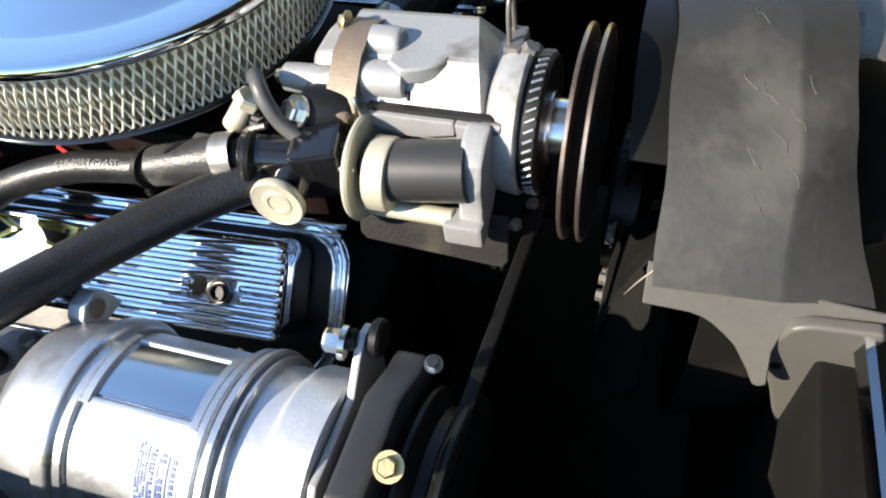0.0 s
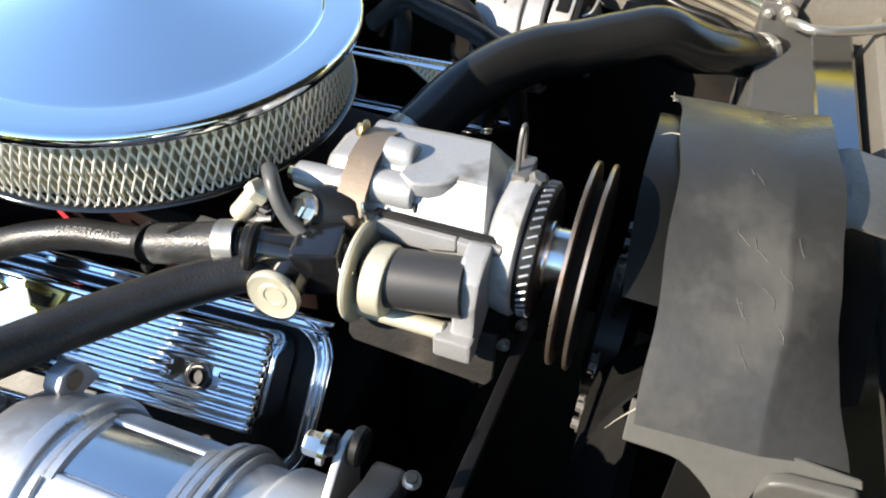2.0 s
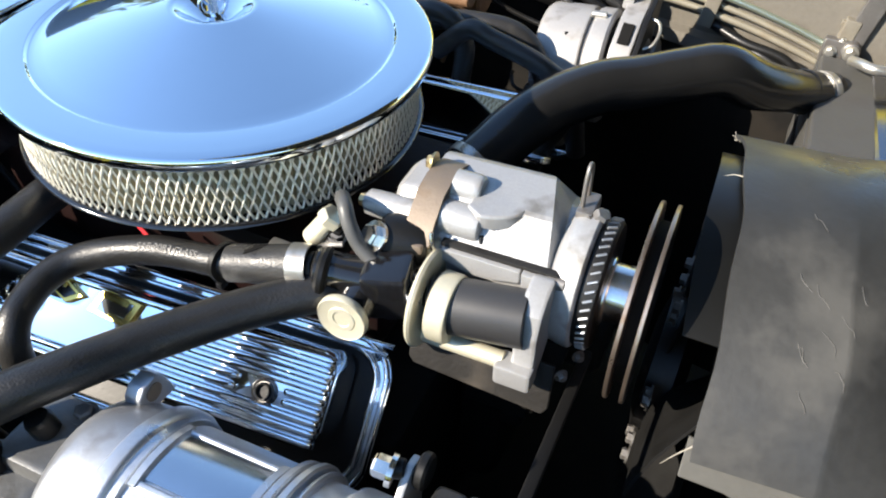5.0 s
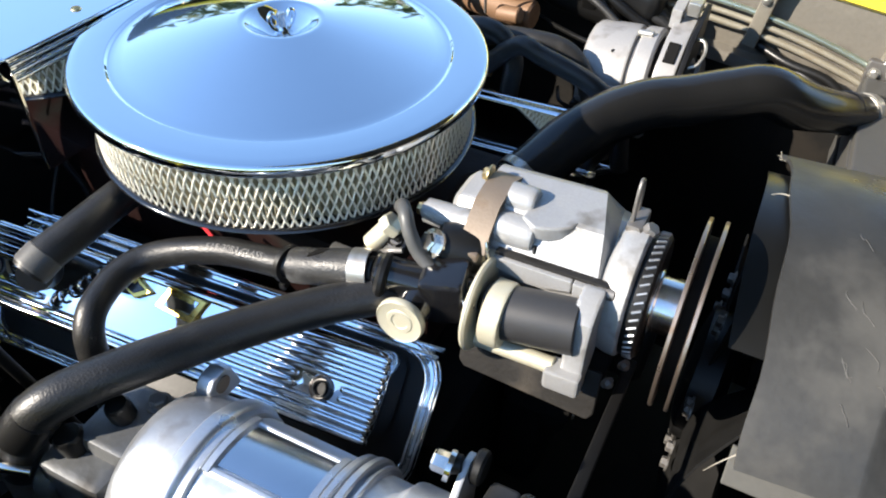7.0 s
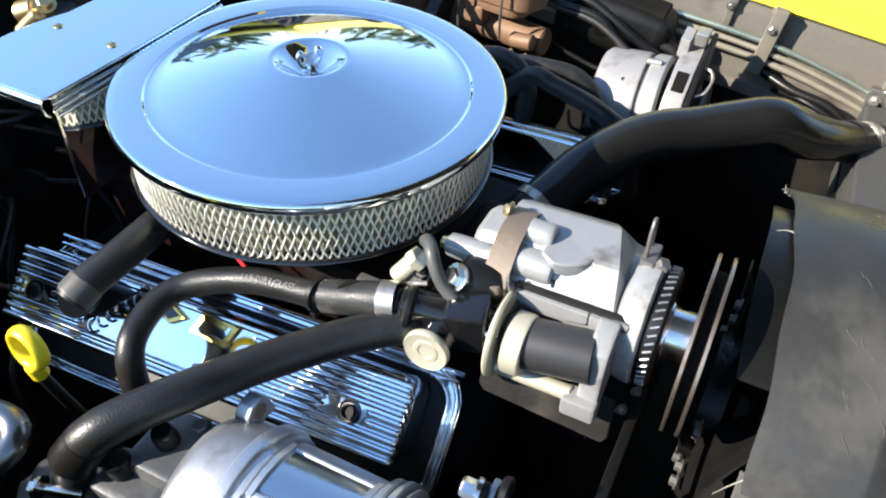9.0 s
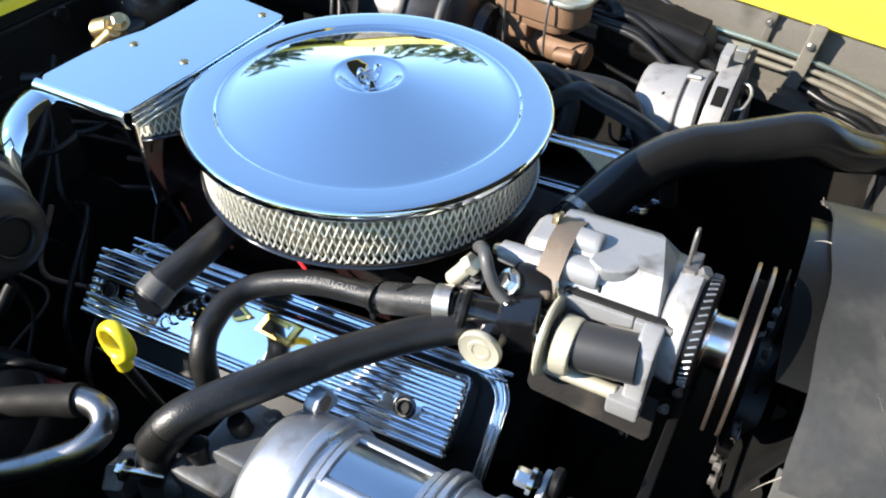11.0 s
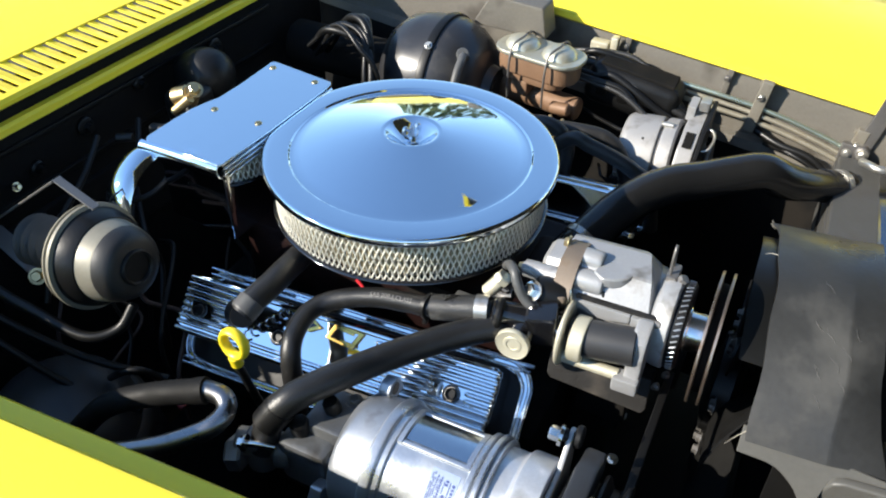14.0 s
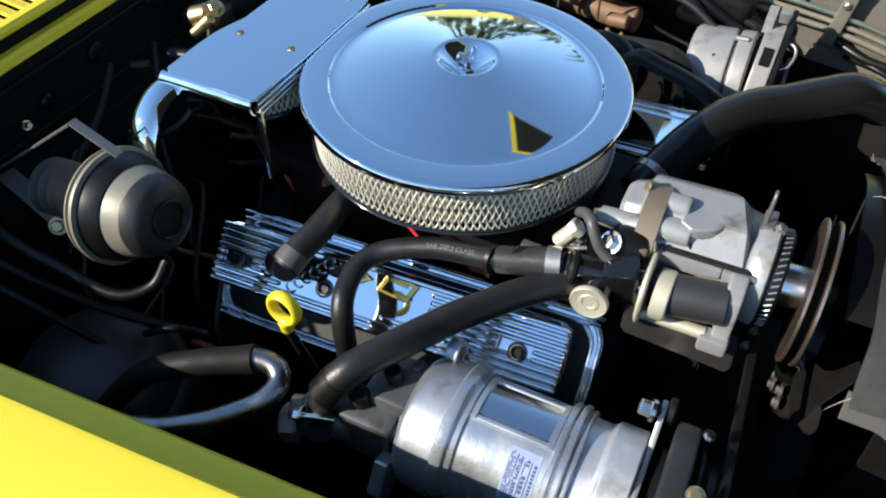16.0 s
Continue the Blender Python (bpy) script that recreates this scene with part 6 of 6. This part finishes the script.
lathe(bm, [(-0.0065, 0.1035), (-0.0065, 0.1075), (-0.004, 0.1085), (0.004, 0.1085), (0.0065, 0.1075), (0.0065, 0.1035)], BO, X, 72)
band = part("clamp_band", bm, BLACK, bs)
bm = bmesh.new()
hexbolt(bm, BO + Vector((0, -0.066, 0.086)), (0.0, -0.6, 0.8), 0.0045, 0.005)
part("bolt", bm, STEEL, band)
bm = bmesh.new()
tube(bm, [BO + Vector((0.052, -0.050, 0.075)), BO + Vector((0.058, -0.066, 0.078)), BO + Vector((0.060, -0.090, 0.062)), BO + Vector((0.062, -0.115, 0.020)), BO + Vector((0.06, -0.12, -0.06))], 0.0065, 12, 8)
rod(bm, BO + Vector((0.050, -0.046, 0.070)), BO + Vector((0.054, -0.056, 0.082)), 0.010, 14)
part("check_valve", bm, RUBBER_DUSTY, bs, "grey rubber vacuum elbow")
cr = random.Random(5)
for k in range(6):
    bm = bmesh.new()
    j = lambda s: cr.uniform(-s, s)
    tube(bm, [(-0.33, 0.255 + 0.012 * k + j(0.01), 0.84 + j(0.02)), (-0.275 + j(0.01), 0.245 + 0.012 * k + j(0.008), 0.895 + j(0.012)), (-0.225 + j(0.01), 0.238 + 0.008 * k + j(0.008), 0.885 + j(0.012)), (-0.195 + j(0.015), 0.222 + j(0.015), 0.82 + j(0.02)), (-0.18 + j(0.02), 0.20 + j(0.02), 0.72)], cr.uniform(0.003, 0.0065), 10, 8)
    solo("wiring_harness", bm, BLACK, "black cables looping over the firewall", "wire", group="wiring")
bm = bmesh.new()
prism(bm, [(-0.07, 0), (0.06, 0), (0.05, 0.05), (-0.04, 0.055)], 0.05, Matrix.Translation((-0.04, 0.46, 0.878)) @ Matrix.Rotation(radians(90), 4, "X"), 0.004)
solo("washer_bottle", bm, PANEL, "dusty grey plastic bottle behind the brake cylinder", "bottle")

# ---- wiper motor and brass fittings by the firewall ----
wm = thing("wiper_motor", (-0.36, 0.05, 0.80), "dark wiper motor on the firewall with brassy terminals", "motor")
bm = bmesh.new()
lathe(bm, [(0, 0), (0, 0.040), (0.030, 0.040), (0.048, 0.036), (0.060, 0.026), (0.066, 0.012), (0.068, 0)], (-0.415, 0.090, 0.850), (0.85, -0.2, 0.35), 36)
box(bm, (-0.38, 0.03, 0.842), (0.05, 0.06, 0.05), 0.012, 3)
part("motor_can", bm, BLACK, wm, "black domed motor can")
bm = bmesh.new()
rod(bm, (-0.362, -0.012, 0.876), (-0.340, -0.006, 0.884), 0.013, 20)
rod(bm, (-0.355, -0.026, 0.862), (-0.332, -0.014, 0.884), 0.007, 14)
hexbolt(bm, (-0.336, 0.000, 0.888), (0.5, -0.3, 0.8), 0.008, 0.008)
box(bm, Matrix.Translation((-0.348, 0.004, 0.872)) @ Matrix.Rotation(0.5, 4, "Y"), (0.018, 0.014, 0.022), 0.003)
part("terminal", bm, BRASS, wm)
bm = bmesh.new()
rod(bm, (-0.36, -0.065, 0.855), (-0.33, -0.06, 0.858), 0.008, 14)
rod(bm, (-0.39, -0.10, 0.85), (-0.37, -0.09, 0.852), 0.006, 14)
part("connector", bm, BLACK, wm)
for pts in (((-0.34, -0.01, 0.876), (-0.31, -0.06, 0.84), (-0.32, -0.12, 0.80), (-0.36, -0.16, 0.79)), ((-0.40, -0.05, 0.85), (-0.36, -0.10, 0.83), (-0.33, -0.16, 0.80), (-0.35, -0.22, 0.78)), ((-0.40, -0.12, 0.86), (-0.37, -0.18, 0.84), (-0.36, -0.25, 0.80), (-0.34, -0.30, 0.74))):
    bm = bmesh.new()
    tube(bm, pts, 0.004, 8, 8)
    solo("wiring_harness", bm, BLACK, "black wires hanging by the firewall", "wire", group="wiring")
bm = bmesh.new()
hexbolt(bm, (-0.430, -0.230, 0.838), (0.9, 0, 0.3), 0.004, 0.008)
rod(bm, (-0.450, -0.230, 0.832), (-0.428, -0.230, 0.839), 0.0025, 10)
solo("firewall_stud", bm, CHROME_WORN, "bright stud on the firewall", "stud")

# ---- vacuum actuator ----
act = thing("vacuum_actuator", (-0.27, -0.275, 0.74), "dusty vacuum canister on a bracket, cream where sunlit, black where shaded", "actuator")
AC, AX = Vector((-0.246, -0.279, 0.838)), Vector((1.0, -0.01, 0.16)).normalized()
bm = bmesh.new()
lathe(bm, [(-0.024, 0), (-0.024, 0.040), (-0.020, 0.049), (-0.010, 0.0545), (-0.009, 0.0590), (-0.006, 0.0598), (-0.005, 0.0560), (-0.002, 0.0560), (-0.001, 0.0605), (0.003, 0.0605), (0.004, 0.0560)], AC, AX, 64)
part("rear_half", bm, CAN, act)
bm = bmesh.new()
lathe(bm, [(0.003, 0.0560), (0.006, 0.0554), (0.017, 0.0526), (0.024, 0.0480), (0.025, 0.042)], AC, AX, 64)
part("rubber_band", bm, BLACK, act)
bm = bmesh.new()
lathe(bm, [(0.022, 0.0470), (0.026, 0.0462), (0.043, 0.0428), (0.045, 0.0406), (0.045, 0.0)], AC, AX, 64)
part("front_half", bm, CAN, act, "dusty cream middle ring")
# Sun and shade on one cone, put into colour: cream ring, black cap.
bm = bmesh.new()
lathe(bm, [(0.043, 0.0), (0.043, 0.0420), (0.048, 0.0412), (0.056, 0.0380), (0.061, 0.0330), (0.063, 0.026), (0.063, 0.0)], AC, AX, 64)
part("front_cap", bm, CAN_DARK, act, "domed end, black for its shaded side")
bm = bmesh.new()
lathe(bm, [(0.062, 0.0), (0.062, 0.0205), (0.0655, 0.0200), (0.0665, 0.0185), (0.0655, 0.0168), (0.0632, 0.0162), (0.0632, 0)], AC, AX, 32)
part("plug", bm, BLACK, act)
bm = bmesh.new()
prof = []
for k in range(11):
    prof.append((-0.030 - 0.007 * k, 0.020 if k % 2 else 0.031))
lathe(bm, [(-0.024, 0.0)] + prof + [(-0.105, 0.0)], AC, AX, 40)
part("bellows", bm, SUPPORT, act, "grey-black rubber bellows", 25)
bm = bmesh.new()
for p, q, w in (((-0.450, -0.272, 0.798), (-0.281, -0.270, 0.924), 0.013), ((-0.281, -0.270, 0.924), (-0.228, -0.272, 0.906), 0.010), ((-0.440, -0.272, 0.797), (-0.345, -0.288, 0.776), 0.022), ((-0.450, -0.272, 0.802), (-0.455, -0.272, 0.760), 0.020)):
    p, q = Vector(p), Vector(q)
    d = (q - p).normalized()
    n = d.cross(Y).normalized()
    box(bm, Matrix.Translation((p + q) / 2) @ Matrix((d, n.cross(d), n)).transposed().to_4x4(), ((q - p).length, w, 0.0025), 0.0008)
part("bracket", bm, STEEL_DARK, act, "dull steel bracket arms")
bm = bmesh.new()
hexbolt(bm, (-0.342, -0.296, 0.780), (0.5, -0.6, 0.6), 0.007, 0.009)
part("bolt", bm, BRASS, act)
bm = bmesh.new()
tube(bm, [(-0.184, -0.296, 0.806), (-0.192, -0.318, 0.784), (-0.222, -0.340, 0.778), (-0.285, -0.345, 0.790), (-0.35, -0.345, 0.800), (-0.44, -0.33, 0.81)], 0.006, 14, 10)
solo("vacuum_hose", bm, BLACK, "black vacuum hose under the canister", "hose")
for pts in (((-0.41, -0.35, 0.80), (-0.36, -0.37, 0.80), (-0.30, -0.355, 0.76), (-0.24, -0.33, 0.72), (-0.16, -0.30, 0.70)), ((-0.41, -0.38, 0.77), (-0.33, -0.38, 0.76), (-0.25, -0.36, 0.70), (-0.17, -0.34, 0.68)), ((-0.22, -0.33, 0.70), (-0.19, -0.335, 0.73), (-0.17, -0.325, 0.735), (-0.165, -0.31, 0.71), (-0.18, -0.30, 0.68))):
    bm = bmesh.new()
    tube(bm, pts, 0.0045, 10, 8)
    solo("wiring_harness", bm, BLACK, "dark wiring down beside the engine", "wire", group="wiring")
bm = bmesh.new()
tube(bm, [(-0.17, -0.315, 0.70), (-0.15, -0.31, 0.69), (-0.13, -0.315, 0.68)], 0.0045, 10, 6)
solo("red_wire", bm, DULL_RED, "dull red wire low beside the engine", "wire")
hb = thing("heater_blower", (-0.26, -0.37, 0.56), "slate-black domed heater blower low beside the firewall", "blower")
bm = bmesh.new()
lathe(bm, [(0, 0), (0, 0.098), (0.070, 0.098), (0.078, 0.094), (0.082, 0.088), (0.112, 0.082), (0.128, 0.070), (0.138, 0.050), (0.142, 0.026), (0.143, 0)], (-0.265, -0.366, 0.560), (0.05, -0.16, 1.0), 56)
part("housing", bm, CARTRIDGE, hb)
for k in range(3):
    q = 2 * math.pi * k / 3 + 0.6
    bm = bmesh.new()
    hexbolt(bm, (-0.265 + 0.092 * math.cos(q), -0.378 + 0.092 * math.sin(q), 0.634), (0, -0.1, 1), 0.005, 0.005)
    part("screw", bm, STEEL_DARK, hb)


# loose cables draped over the far box
dr = random.Random(21)
for k in range(7):
    j = lambda s: dr.uniform(-s, s)
    bm = bmesh.new()
    y0 = 0.455 - 0.012 * k
    tube(bm, [(0.05 + j(0.02), y0, 0.845 + j(0.01)), (0.10 + j(0.01), y0 - 0.006 + j(0.006), 0.868 - 0.004 * k + j(0.006)), (0.15 + j(0.01), y0 - 0.012 + j(0.006), 0.866 - 0.005 * k + j(0.006)), (0.20 + j(0.01), y0 - 0.018, 0.852 - 0.006 * k + j(0.008)), (0.255 + j(0.015), y0 - 0.02 + j(0.01), 0.82 - 0.006 * k), (0.28 + j(0.02), y0 - 0.03, 0.77)], dr.uniform(0.004, 0.008), 10, 8, 0.05)
    solo("wiring_harness", bm, BLACK if k % 3 else RUBBER, "black taped cables draped over the fender box", "wire", group="wiring")
# dull loose wiring low by the firewall
for k in range(9):
    j = lambda s: dr.uniform(-s, s)
    bm = bmesh.new()
    x, y, z = -0.41 + 0.028 * k, -0.17 + j(0.06), 0.70 + j(0.03)
    tube(bm, [(x - 0.04, y + 0.04 + j(0.03), z + 0.05 + j(0.03)), (x + j(0.02), y + j(0.03), z + 0.03 + j(0.02)), (x + 0.04 + j(0.02), y - 0.03 + j(0.03), z + j(0.02)), (x + 0.06, y - 0.06 + j(0.02), z - 0.05), (x + 0.07, y - 0.07, z - 0.12)], dr.uniform(0.0018, 0.0038), 8, 8)
    solo("loose_wire", bm, (WIRE_BROWN, BLACK, BLACK)[k % 3], "dull loose wire hanging by the firewall", "wire", group="loose wires")

# ---- dipstick ----
dip = thing("dipstick", (-0.022, -0.312, 0.70), "yellow ring-handled oil dipstick", "dipstick")
D0 = Vector((-0.025, -0.316, 0.843))
m = frame_of(D0, (-0.08, -0.95, 0.12), (0.05, 0.1, 0.99))
bm = bmesh.new()
R, r = 0.0142, 0.0039
rings = []
for k in range(36):
    a = 2 * math.pi * k / 36
    c = Vector((math.cos(a), math.sin(a), 0))
    rings.append([bm.verts.new(m @ (c * (R + r * math.cos(2 * math.pi * j / 12)) + Z * 1.5 * r * math.sin(2 * math.pi * j / 12))) for j in range(12)])
for k in range(36):
    a, b = rings[k], rings[(k + 1) % 36]
    for j in range(12):
        i = (j + 1) % 12
        bm.faces.new((a[j], a[i], b[i], b[j]))
part("ring_handle", bm, YELLOW_TAG, dip, "bright yellow ring")
bm = bmesh.new()
q = m @ Vector((-R - 0.002, 0, 0))
rod(bm, q, q + Vector((0, 0.002, -0.014)), 0.0065, 18)
part("plug", bm, YELLOW_TAG, dip, "yellow plug")
bm = bmesh.new()
tube(bm, [q + Vector((0, 0.001, -0.012)), q + Vector((0.004, 0.01, -0.06)), q + Vector((0.01, 0.03, -0.16))], 0.0045, 12, 8)
part("tube", bm, BLACK, dip)
